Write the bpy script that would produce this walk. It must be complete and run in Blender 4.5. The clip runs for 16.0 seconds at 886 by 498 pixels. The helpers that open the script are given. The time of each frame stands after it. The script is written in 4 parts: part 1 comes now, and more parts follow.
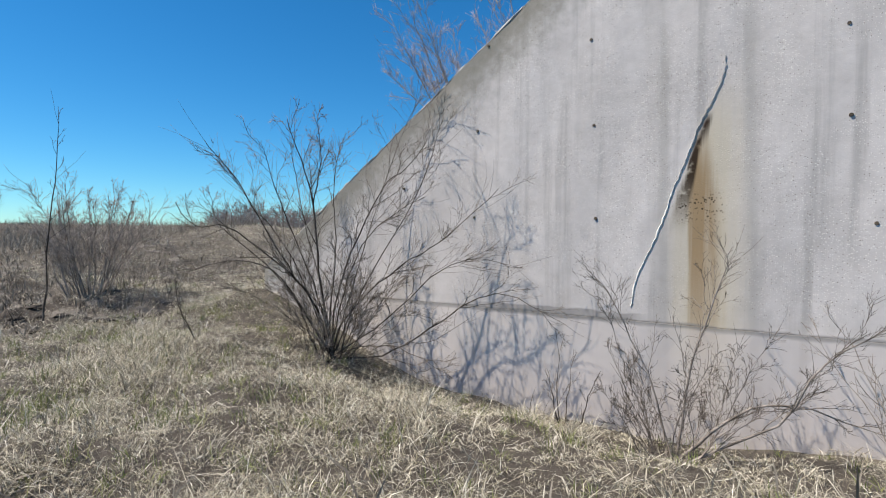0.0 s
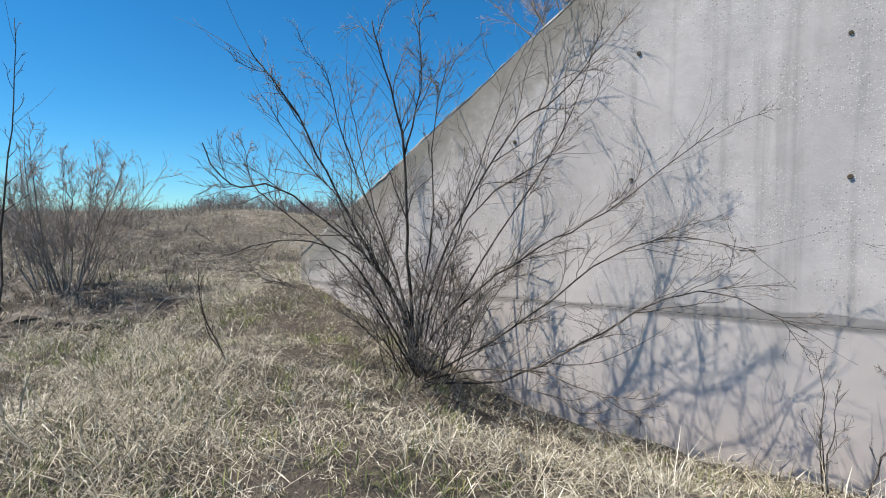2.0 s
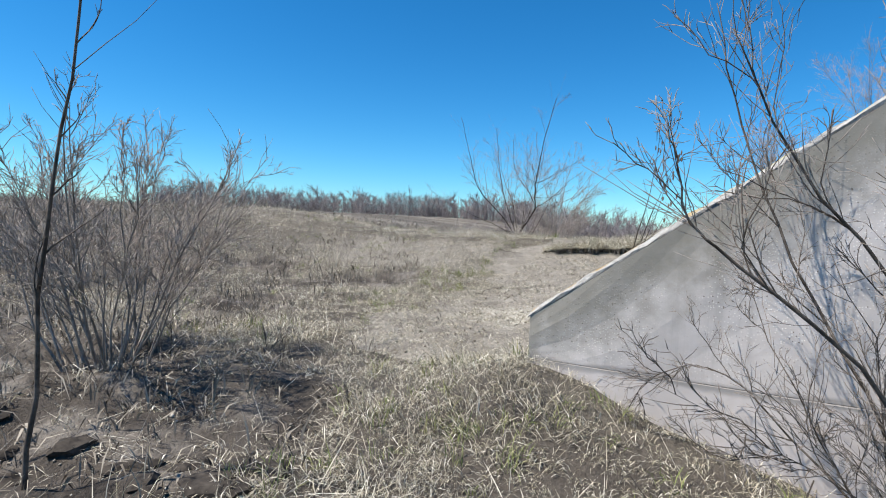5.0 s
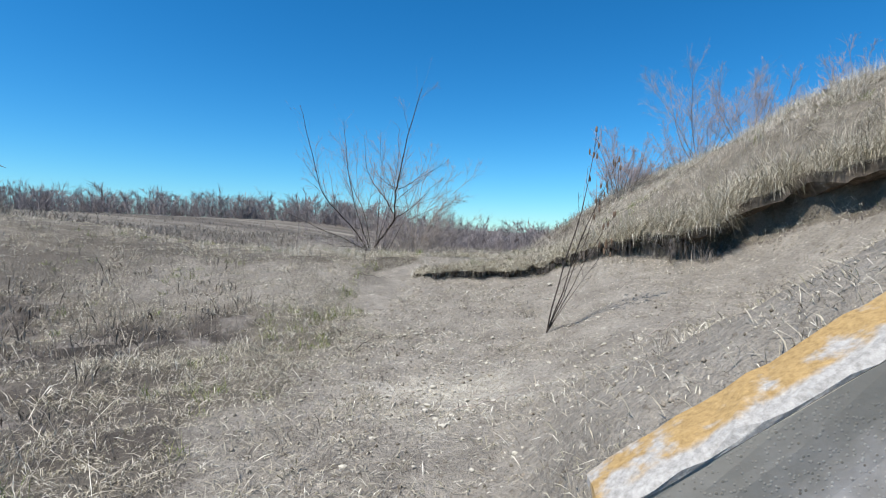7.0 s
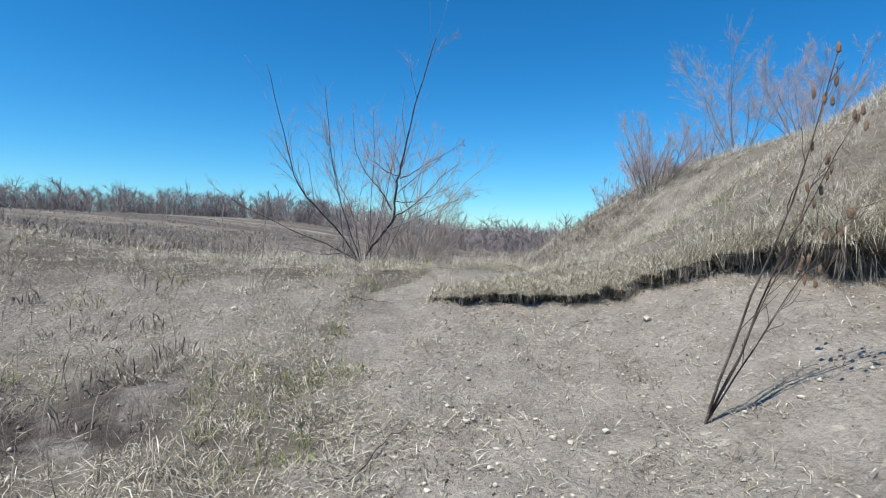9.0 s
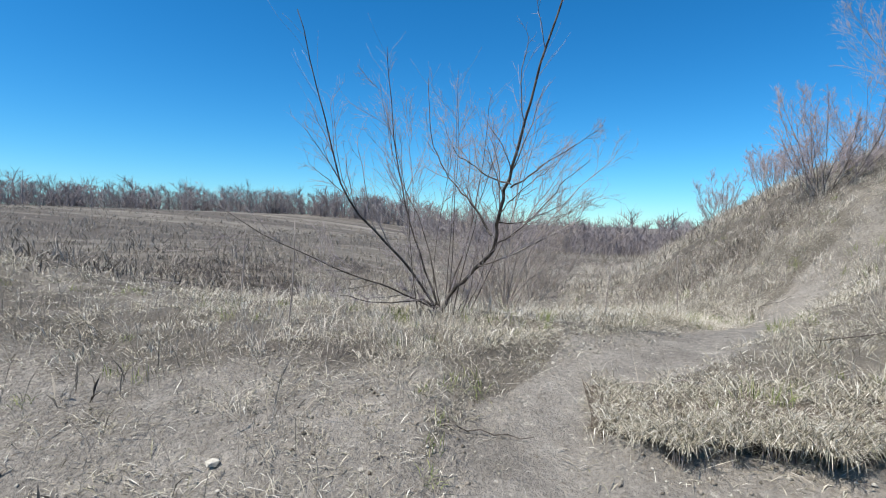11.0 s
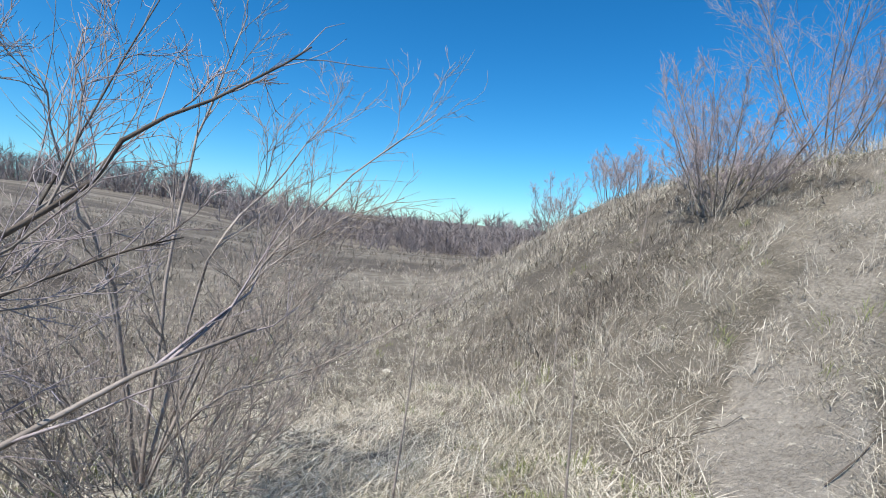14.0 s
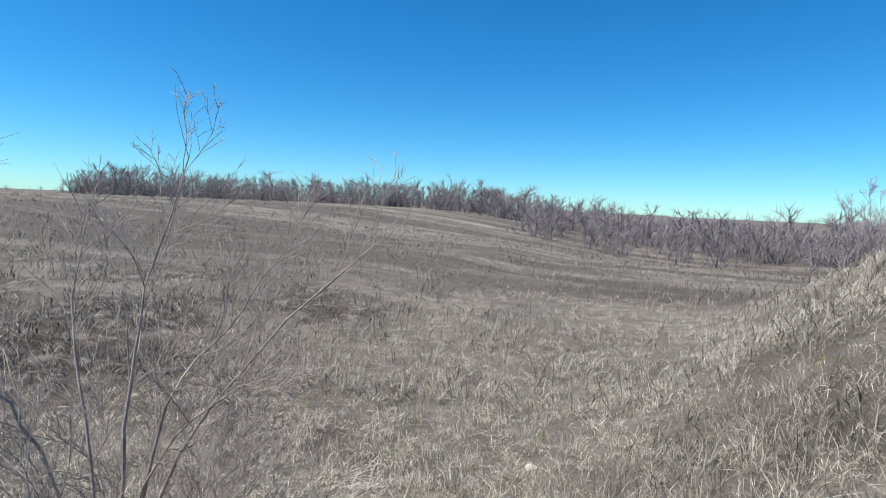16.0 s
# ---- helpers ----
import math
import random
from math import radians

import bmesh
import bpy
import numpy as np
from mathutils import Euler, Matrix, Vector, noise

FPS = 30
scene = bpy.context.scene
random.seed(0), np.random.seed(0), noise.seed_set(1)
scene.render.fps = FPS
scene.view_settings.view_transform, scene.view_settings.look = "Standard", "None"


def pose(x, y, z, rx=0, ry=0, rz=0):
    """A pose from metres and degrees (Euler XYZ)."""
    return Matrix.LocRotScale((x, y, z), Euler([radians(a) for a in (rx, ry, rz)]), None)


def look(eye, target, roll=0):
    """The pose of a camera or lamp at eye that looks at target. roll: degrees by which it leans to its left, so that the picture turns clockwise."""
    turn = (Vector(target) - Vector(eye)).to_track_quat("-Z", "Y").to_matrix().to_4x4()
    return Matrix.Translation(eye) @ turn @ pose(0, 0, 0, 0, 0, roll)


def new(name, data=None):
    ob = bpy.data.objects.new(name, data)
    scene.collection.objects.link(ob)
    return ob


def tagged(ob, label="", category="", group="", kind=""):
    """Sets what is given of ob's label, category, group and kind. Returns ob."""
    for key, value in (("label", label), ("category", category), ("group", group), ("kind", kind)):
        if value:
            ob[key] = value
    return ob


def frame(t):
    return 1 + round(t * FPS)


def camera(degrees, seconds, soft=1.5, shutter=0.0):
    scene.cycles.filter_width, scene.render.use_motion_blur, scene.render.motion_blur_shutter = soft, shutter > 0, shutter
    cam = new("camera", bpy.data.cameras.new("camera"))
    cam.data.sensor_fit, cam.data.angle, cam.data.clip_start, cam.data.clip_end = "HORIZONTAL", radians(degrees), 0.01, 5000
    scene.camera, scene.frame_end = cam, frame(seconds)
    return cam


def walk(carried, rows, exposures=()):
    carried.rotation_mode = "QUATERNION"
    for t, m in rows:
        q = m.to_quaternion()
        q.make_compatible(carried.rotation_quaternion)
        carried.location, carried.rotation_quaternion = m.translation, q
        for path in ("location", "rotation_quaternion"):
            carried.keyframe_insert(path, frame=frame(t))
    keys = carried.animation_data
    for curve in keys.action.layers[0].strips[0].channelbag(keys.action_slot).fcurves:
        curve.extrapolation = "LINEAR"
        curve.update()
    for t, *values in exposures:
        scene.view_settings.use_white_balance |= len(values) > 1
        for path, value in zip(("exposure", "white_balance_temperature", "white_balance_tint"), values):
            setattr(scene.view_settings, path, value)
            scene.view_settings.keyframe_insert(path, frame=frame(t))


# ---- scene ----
cam = camera(80.3, 16.0, 1.05)

PATH = [
    (0, (-0.014, -5.013, 1.785), (-1.052, -3.305, 1.726), 0.5),
    (0.5, (-0.449, -4.739, 1.76), (-1.645, -3.138, 1.665), 0.2),
    (1, (-0.873, -4.57, 1.74), (-2.129, -3.016, 1.653), 0.8),
    (1.5, (-1.404, -4.352, 1.666), (-2.54, -2.708, 1.597), 1.5),
    (2, (-1.937, -4.091, 1.61), (-2.926, -2.356, 1.518), 0.7),
    (2.5, (-2.364, -3.966, 1.72), (-3.313, -2.209, 1.607), 0.8),
    (3, (-2.933, -3.848, 1.683), (-3.857, -2.077, 1.566), 0.9),
    (3.5, (-3.523, -3.911, 1.736), (-4.372, -2.104, 1.623), 1.7),
    (4, (-4.185, -3.558, 1.723), (-5.058, -1.762, 1.613), 2.5),
    (4.2, (-4.409, -3.443, 1.719), (-5.29, -1.651, 1.61), 2.4),
    (6.3, (-5.86, -2.6, 2.16), (-6.42, -0.684, 2.057), 0.6),
    (6.5, (-5.995, -2.17, 2.125), (-6.407, -0.216, 2.027), 1.1),
    (7, (-6.325, -1.485, 2.08), (-6.543, 0.502, 1.998), 1.9),
    (7.5, (-6.664, -0.885, 2.038), (-6.873, 1.103, 1.963), 2.0),
    (8, (-6.929, -0.423, 2.054), (-7.119, 1.567, 1.981), 2.2),
    (8.2, (-7.01, -0.239, 2.032), (-7.188, 1.752, 1.961), 2.2),
    (10.3, (-7.409, 2.625, 2.28), (-7.474, 4.62, 2.164), 1.7),
    (10.5, (-7.633, 2.854, 2.273), (-7.778, 4.846, 2.159), 1.6),
    (11, (-7.97, 3.391, 2.446), (-8.295, 5.362, 2.333), 1.8),
    (11.5, (-8.075, 3.911, 2.517), (-8.399, 5.881, 2.4), 1.8),
    (12, (-8.191, 4.416, 2.533), (-8.506, 6.388, 2.414), 2.1),
    (12.5, (-8.196, 5.15, 2.563), (-8.481, 7.126, 2.443), 2.4),
    (13, (-7.961, 5.897, 2.66), (-8.098, 7.887, 2.514), 3.6),
    (13.5, (-7.755, 6.662, 2.651), (-7.702, 8.657, 2.52), 4.3),
    (14, (-7.281, 7.455, 2.72), (-6.982, 9.43, 2.607), 5.3),
    (14.5, (-6.861, 8.015, 2.928), (-6.633, 9.998, 2.806), 4.9),
    (15, (-6.524, 8.334, 3.086), (-6.695, 10.322, 2.94), 3.6),
    (15.5, (-6.1, 8.54, 3.281), (-6.635, 10.461, 3.121), 2.6),
    (16, (-5.775, 8.445, 3.473), (-6.575, 10.27, 3.303), 2.4),
]
walk(cam, [(t, look(eye, target, roll)) for t, eye, target, roll in PATH], exposures=[(0, 0.46, 6950, 11), (2.4, 0.52, 6900, 10), (3.4, 0.66, 6750, 10), (4.2, 0.66, 6700, 10), (6.3, 0.43, 6450, 10), (10.3, 0.45, 6400, 10), (13, 0.5, 6450, 10), (16, 0.5, 6450, 10)])

# ---- light ----
SUN_FROM = Vector((-0.72, -0.58, 1.42)).normalized()
sun_data = bpy.data.lights.new("sun", "SUN")
sun_data.energy, sun_data.angle, sun_data.color = 5.0, radians(0.53), (1.0, 0.95, 0.87)
sun = new("sun", sun_data)
sun.matrix_world = look(SUN_FROM * 50, (0, 0, 0))
world = bpy.data.worlds.new("sky")
scene.world = world
world.use_nodes = True
sky = world.node_tree.nodes.new("ShaderNodeTexSky")
sky.sky_type, sky.sun_disc = "NISHITA", False
sky.sun_elevation = math.asin(SUN_FROM.z)
sky.sun_rotation = math.atan2(SUN_FROM.x, SUN_FROM.y)
sky.air_density, sky.dust_density, sky.ozone_density = 0.9, 0.0, 5.0
background = world.node_tree.nodes["Background"]
background.inputs["Strength"].default_value = 0.09
deep = world.node_tree.nodes.new("ShaderNodeHueSaturation")
deep.inputs["Saturation"].default_value = 1.13
cool = world.node_tree.nodes.new("ShaderNodeMix")
cool.data_type, cool.blend_type = "RGBA", "MULTIPLY"
cool.inputs[0].default_value = 1.0
cool.inputs[7].default_value = (0.62, 1.0, 1.18, 1)
world.node_tree.links.new(sky.outputs["Color"], cool.inputs[6])
world.node_tree.links.new(cool.outputs[2], deep.inputs["Color"])
world.node_tree.links.new(deep.outputs["Color"], background.inputs["Color"])


# ---- plan ----
def S(a, b, v):
    """Smooth step from a to b; works on arrays."""
    u = np.clip((v - a) / (b - a), 0, 1)
    return u * u * (3 - 2 * u)


def lump(x, y, size, seed=0.0):
    """Cheap smooth bumps between about -1 and 1."""
    a, b = x / size + seed, y / size - 1.7 * seed
    return (np.sin(a * 2.1 + 1.3 * np.sin(b * 1.3 + seed)) + np.sin(b * 2.3 + 1.1 * np.sin(a * 1.7 - seed))
            + 0.6 * np.sin(3.7 * a + 2.9 * b + seed) + 0.6 * np.sin(4.3 * b - 3.1 * a + 2 * seed)) / 3.2


TIP_X, TIP_Z, RAKE, CREST_Z, WALL_DEPTH, JOINT_Z = -5.99, 1.31, 0.725, 5.3, 0.25, 1.0


def wall_top(x):
    return np.minimum(TIP_Z + RAKE * (x - TIP_X), CREST_Z)


def cut_y(x):
    """The broken edge of the turf above the washed-out soil."""
    return np.interp(x, (-7.9, -6.0, -4.6, -3.5, -2.8, -2.2, -1.9), (6.35, 5.95, 5.5, 4.9, 4.0, 2.8, 0.6)) + 0.2 * lump(x, x, 0.5, 2.0) + 0.15 * lump(x, -x, 0.16, 5.0) + 0.08 * lump(x, x, 0.07, 1.0)


TRAIL = ((-7.95, 5.0), (-7.95, 6.3), (-7.55, 7.0), (-6.9, 7.5), (-6.1, 8.5), (-5.4, 9.5), (-4.5, 10.5), (-2.6, 11.8), (0.2, 12.8))


def trail_gap(x, y):
    best = np.full(np.shape(x), 1e9)
    for (ax, ay), (bx, by) in zip(TRAIL, TRAIL[1:]):
        u = np.clip(((x - ax) * (bx - ax) + (y - ay) * (by - ay)) / ((bx - ax) ** 2 + (by - ay) ** 2), 0, 1)
        best = np.minimum(best, np.hypot(x - ax - u * (bx - ax), y - ay - u * (by - ay)))
    return best


def zones(x, y):
    """How bare, how burnt (one crevice's shade included) and how chalky the ground is."""
    wob = 0.35 * lump(x, y, 0.9, 4.0) + 0.15 * lump(x, y, 0.3, 1.0)
    washed = S(-8.3, -7.5, x + wob) * S(0.2, 0.5, y) * S(0.05, -0.12, y - cut_y(x)) * S(-1.8, -2.1, x)
    trail = S(0.52, 0.26, trail_gap(x, y) + 0.5 * wob) * (0.5 + 0.5 * S(-4.0, -5.0, x))
    litter = 0.62 * S(-7.0, -8.4, x) * S(-16, -10, x) * S(3.5, 5, y) * S(7.5, 6.3, y + wob)
    bare = np.maximum(np.maximum(washed, trail), litter * (1 - trail))
    burnt = S(-6.6, -7.6, x + wob) * S(-8, -4, y) * S(0.2, -1.0, y + wob) * S(-24, -15, x) * (0.62 + 0.38 * S(-0.1, 0.5, lump(x, y, 0.7, 7.0)))
    charred = 0.75 * S(-8.3, -9.3, x + wob) * S(6.5, 3.5, y + wob) * S(-1, 0.2, y) * S(-26, -16, x) * S(-0.3, 0.35, lump(x, y, 0.8, 7.0))
    burnt = np.maximum(burnt, charred)
    slope = S(-10.5, -12.5, x + 2 * wob) * S(7.5, 10.5, y + wob) * S(26, 17, y)
    # this patch darkens the ground for the shade of a crevice in the burn
    burnt = np.maximum(burnt, 0.95 * np.exp(-((x + 7.35) / 0.6) ** 2 - ((y + 1.95) / 0.45) ** 2) * S(-0.5, 0.2, wob))
    burnt = np.maximum(burnt, 0.62 * np.exp(-((x + 4.8) / 1.1) ** 2 - ((y - 12.9) / 0.9) ** 2) * S(-0.6, 0.1, lump(x, y, 0.5, 1.5)))
    burnt = np.maximum(burnt, 0.75 * slope * S(-0.5, 0.3, lump(x, y, 1.7, 3.0)))
    chalk = np.exp(-((x + 6.7 + 0.4 * wob) / 0.85) ** 2 - ((y - 2.4) / 0.95) ** 2) * S(-0.8, 0.2, wob)
    return bare, burnt, chalk


def ground(x, y):
    x, y = np.asarray(x, float), np.asarray(y, float)
    south = 0.45 + 0.17 * S(0, 5, -x) + (0.2 * S(-0.8, 0.8, x) - 0.52 * S(-5.2, -2.9, x)) * np.exp(-(y / 1.3) ** 2) + 0.25 * S(-6.5, -9, x) * S(-3, 0, y) + 0.38 * np.exp(-((x + 6.0) / 0.75) ** 2 - ((y + 0.1) / 0.5) ** 2)
    north = 0.78 + 0.78 * np.exp(-((y - 7.8) / 3.1) ** 2) + 0.45 * S(-11, -16, x)
    toe = -5.55 - 0.55 * S(10, 13, y) + 0.2 * np.maximum(y - 15, 0) + 0.2 * S(8, 10, y) * S(15, 12.5, y) + 0.35 * S(6, 9, y) * S(12, 9.5, y) - 0.26 * S(9.5, 11.5, y) * S(18.5, 15.5, y)
    u = x - toe
    rise = 0.5 * 0.74 * np.logaddexp(0, np.minimum(u, 17 - x) / 0.5)
    rise = 3.35 * np.cbrt(np.tanh((rise / 3.35) ** 3)) * S(36, 20, y)
    north = north + rise
    back = S(-6.3, -5.85, x) * np.exp(-(np.maximum(y - 0.4, 0) / 1.5) ** 2) * S(16, 12, x)
    north = north + np.maximum(wall_top(x) - 0.07 - north, 0) * back
    north = north - 0.62 * S(-5.3, -3.5, x) * S(0.4, -1.0, x) * S(2.4, 0.2, y - cut_y(x)) * S(0.8, 2.2, y)
    turf = np.interp(x, (-7.7, -7.2, -6.0, -5.0, -4.4, -3.2, -1.9), (0.0, 0.03, 0.06, 0.13, 0.27, 0.58, 0.5))
    inside = y - cut_y(x)
    north = north + turf * S(0.08, 0.2, inside - 0.22 * S(-4.6, -3.2, x)) * np.exp(-np.maximum(inside, 0) / 1.6) * S(-8.0, -7.4, x) * S(-1.2, -1.9, x) * S(0.25, 0.5, trail_gap(x, y))
    north = north - 0.07 * S(0.6, 0.25, trail_gap(x, y))
    w = S(-6.5, -5.95, x) * S(16, 14, x)
    low, high = -1.6 + 1.68 * w, 1.6 - 1.34 * w
    t = np.clip((y - low) / (high - low), 0, 1)
    z = south + (north - south) * t * t * (3 - 2 * t)
    d = np.hypot(x + 7, y - 5)
    far = S(12, 90, d)
    z = z + far * (1.4 * S(-8, -60, x) + 1.0 * S(0, 60, -y) - 4.2 * np.exp(-((x - 2) / 34) ** 2) * S(8, 70, y) - 2.5 * S(20, 60, x))
    z = z + 0.8 * lump(x, y, 55, 1.0) * S(110, 260, d) - 9.0 * S(150, 330, d) * S(-30, 20, y)
    fine = (0.035 + 0.03 * S(0, -1, y)) * lump(x, y, 0.55, 0.7) + 0.018 * lump(x, y, 0.21, 3.1)
    bare, burnt, _ = zones(x, y)
    crust = bare * S(0.2, 0.45, trail_gap(x, y)) * (0.03 * np.abs(lump(x, y, 0.3, 8.0)) + 0.014 * lump(x, y, 0.13, 2.6)) * S(30, 15, d)
    return z + crust + fine * (1 - 0.55 * bare) + 0.085 * burnt * lump(x, y, 0.33, 5.0) * S(40, 20, d)


def at_ground(x, y, up=0.0):
    return Vector((x, y, float(ground(x, y)) + up))


# ---- materials ----
def material(name, rough=0.9):
    m = bpy.data.materials.new(name)
    m.use_nodes = True
    nt = m.node_tree
    p = nt.nodes["Principled BSDF"]
    p.inputs["Roughness"].default_value = rough
    p.inputs["Specular IOR Level"].default_value = 0.2
    return m, nt, p


def node(nt, kind, **values):
    n = nt.nodes.new("ShaderNode" + kind)
    for key, value in values.items():
        n.inputs[key.replace("_", " ")].default_value = value
    return n


def noise_tex(nt, coord, scale, detail=4.0, rough=0.6):
    n = node(nt, "TexNoise", Scale=scale, Detail=detail, Roughness=rough)
    nt.links.new(coord, n.inputs["Vector"])
    return n.outputs["Fac"]


def ramp(nt, fac, *stops):
    n = nt.nodes.new("ShaderNodeValToRGB")
    els = n.color_ramp.elements
    while len(els) < len(stops):
        els.new(0.5)
    for e, (pos, col) in zip(els, stops):
        e.position = pos
        e.color = (*col, 1) if len(col) == 3 else (col[0],) * 3 + (1,)
    nt.links.new(fac, n.inputs["Fac"])
    return n.outputs["Color"]


def mix(nt, fac, a, b, blend="MIX"):
    n = nt.nodes.new("ShaderNodeMix")
    n.data_type, n.blend_type = "RGBA", blend
    for value, socket in ((fac, n.inputs[0]), (a, n.inputs[6]), (b, n.inputs[7])):
        if isinstance(value, bpy.types.NodeSocket):
            nt.links.new(value, socket)
        elif isinstance(value, tuple):
            socket.default_value = (*value, 1)
        else:
            socket.default_value = value
    return n.outputs[2]


def calc(nt, op, a, b=0.0, c=0.0):
    n = nt.nodes.new("ShaderNodeMath")
    n.operation = op
    for value, socket in zip((a, b, c), n.inputs):
        if isinstance(value, bpy.types.NodeSocket):
            nt.links.new(value, socket)
        else:
            socket.default_value = value
    return n.outputs[0]


def between(nt, v, a, b):
    n = node(nt, "MapRange", From_Min=a, From_Max=b)
    n.interpolation_type = "SMOOTHSTEP"
    nt.links.new(v, n.inputs["Value"])
    return n.outputs["Result"]


def bump(nt, p, height, strength=0.5, distance=0.02):
    n = node(nt, "Bump", Strength=strength, Distance=distance)
    nt.links.new(height, n.inputs["Height"])
    nt.links.new(n.outputs["Normal"], p.inputs["Normal"])


def ground_material():
    m, nt, p = material("dry_earth", 0.95)
    pos = nt.nodes.new("ShaderNodeNewGeometry").outputs["Position"]
    zone = nt.nodes.new("ShaderNodeVertexColor")
    zone.layer_name = "zone"
    sep = nt.nodes.new("ShaderNodeSeparateColor")
    nt.links.new(zone.outputs["Color"], sep.inputs["Color"])
    big, mid, fine = noise_tex(nt, pos, 0.35, 5), noise_tex(nt, pos, 2.6, 6), noise_tex(nt, pos, 38, 5, 0.7)
    grit = noise_tex(nt, pos, 140, 3, 0.7)
    straw = ramp(nt, mid, (0.25, (0.15, 0.134, 0.106)), (0.5, (0.27, 0.24, 0.194)), (0.72, (0.4, 0.36, 0.297)))
    straw = mix(nt, between(nt, big, 0.4, 0.7), straw, (0.18, 0.16, 0.13))
    strips = nt.nodes.new("ShaderNodeMapping")
    strips.inputs["Scale"].default_value = (0.02, 0.1, 0.0)
    strips.inputs["Rotation"].default_value = (0, 0, radians(12))
    nt.links.new(pos, strips.inputs["Vector"])
    field = noise_tex(nt, strips.outputs[0], 1.0, 6, 0.65)
    straw = mix(nt, between(nt, field, 0.43, 0.56), straw, (0.13, 0.112, 0.094))
    straw = mix(nt, between(nt, field, 0.4, 0.3), straw, (0.4, 0.36, 0.29))
    straw = mix(nt, 0.55, straw, ramp(nt, fine, (0.3, (0.35,)), (0.7, (1.0,))), "MULTIPLY")
    soil = ramp(nt, mid, (0.3, (0.28, 0.253, 0.215)), (0.7, (0.43, 0.392, 0.335)))
    soil = mix(nt, 0.6, soil, ramp(nt, fine, (0.3, (0.4,)), (0.6, (1.0,))), "MULTIPLY")
    soil = mix(nt, 0.8, soil, ramp(nt, noise_tex(nt, pos, 1.1, 6, 0.7), (0.35, (0.78,)), (0.6, (1.0,))), "MULTIPLY")
    crumb, lumps = noise_tex(nt, pos, 11, 6, 0.75), noise_tex(nt, pos, 5.5, 6, 0.75)
    soil = mix(nt, calc(nt, "MULTIPLY", between(nt, crumb, 0.56, 0.66), between(nt, big, 0.3, 0.6)), soil, (0.18, 0.155, 0.122))
    soil = mix(nt, between(nt, crumb, 0.42, 0.34), soil, (0.47, 0.43, 0.36))
    cells = node(nt, "TexVoronoi", Scale=26.0)
    nt.links.new(pos, cells.inputs["Vector"])
    pebble = between(nt, cells.outputs["Distance"], 0.2, 0.12)
    soil = mix(nt, calc(nt, "MULTIPLY", pebble, calc(nt, "MULTIPLY_ADD", sep.outputs[2], 0.8, 0.1)), soil, (0.52, 0.48, 0.41))
    chalk = mix(nt, between(nt, grit, 0.35, 0.6), (0.4, 0.365, 0.295), (0.64, 0.6, 0.52))
    ash = ramp(nt, mid, (0.36, (0.04, 0.034, 0.029)), (0.52, (0.11, 0.094, 0.08)), (0.68, (0.29, 0.26, 0.225)))
    edge = between(nt, calc(nt, "ADD", sep.outputs[0], calc(nt, "MULTIPLY", calc(nt, "SUBTRACT", fine, 0.5), 0.5)), 0.3, 0.7)
    col = mix(nt, edge, straw, soil)
    col = mix(nt, between(nt, calc(nt, "ADD", sep.outputs[2], calc(nt, "MULTIPLY", calc(nt, "SUBTRACT", lumps, 0.5), 2.2)), 0.3, 1.1), col, chalk)
    col = mix(nt, between(nt, calc(nt, "ADD", sep.outputs[1], calc(nt, "MULTIPLY", calc(nt, "SUBTRACT", mid, 0.5), 0.8)), 0.3, 0.8), col, ash)
    nt.links.new(col, p.inputs["Base Color"])
    height = calc(nt, "MULTIPLY_ADD", lumps, 1.6, calc(nt, "ADD", calc(nt, "MULTIPLY", fine, 0.6), calc(nt, "MULTIPLY", grit, 0.25)))
    bump(nt, p, calc(nt, "ADD", height, crumb), 1.0, 0.03)
    return m


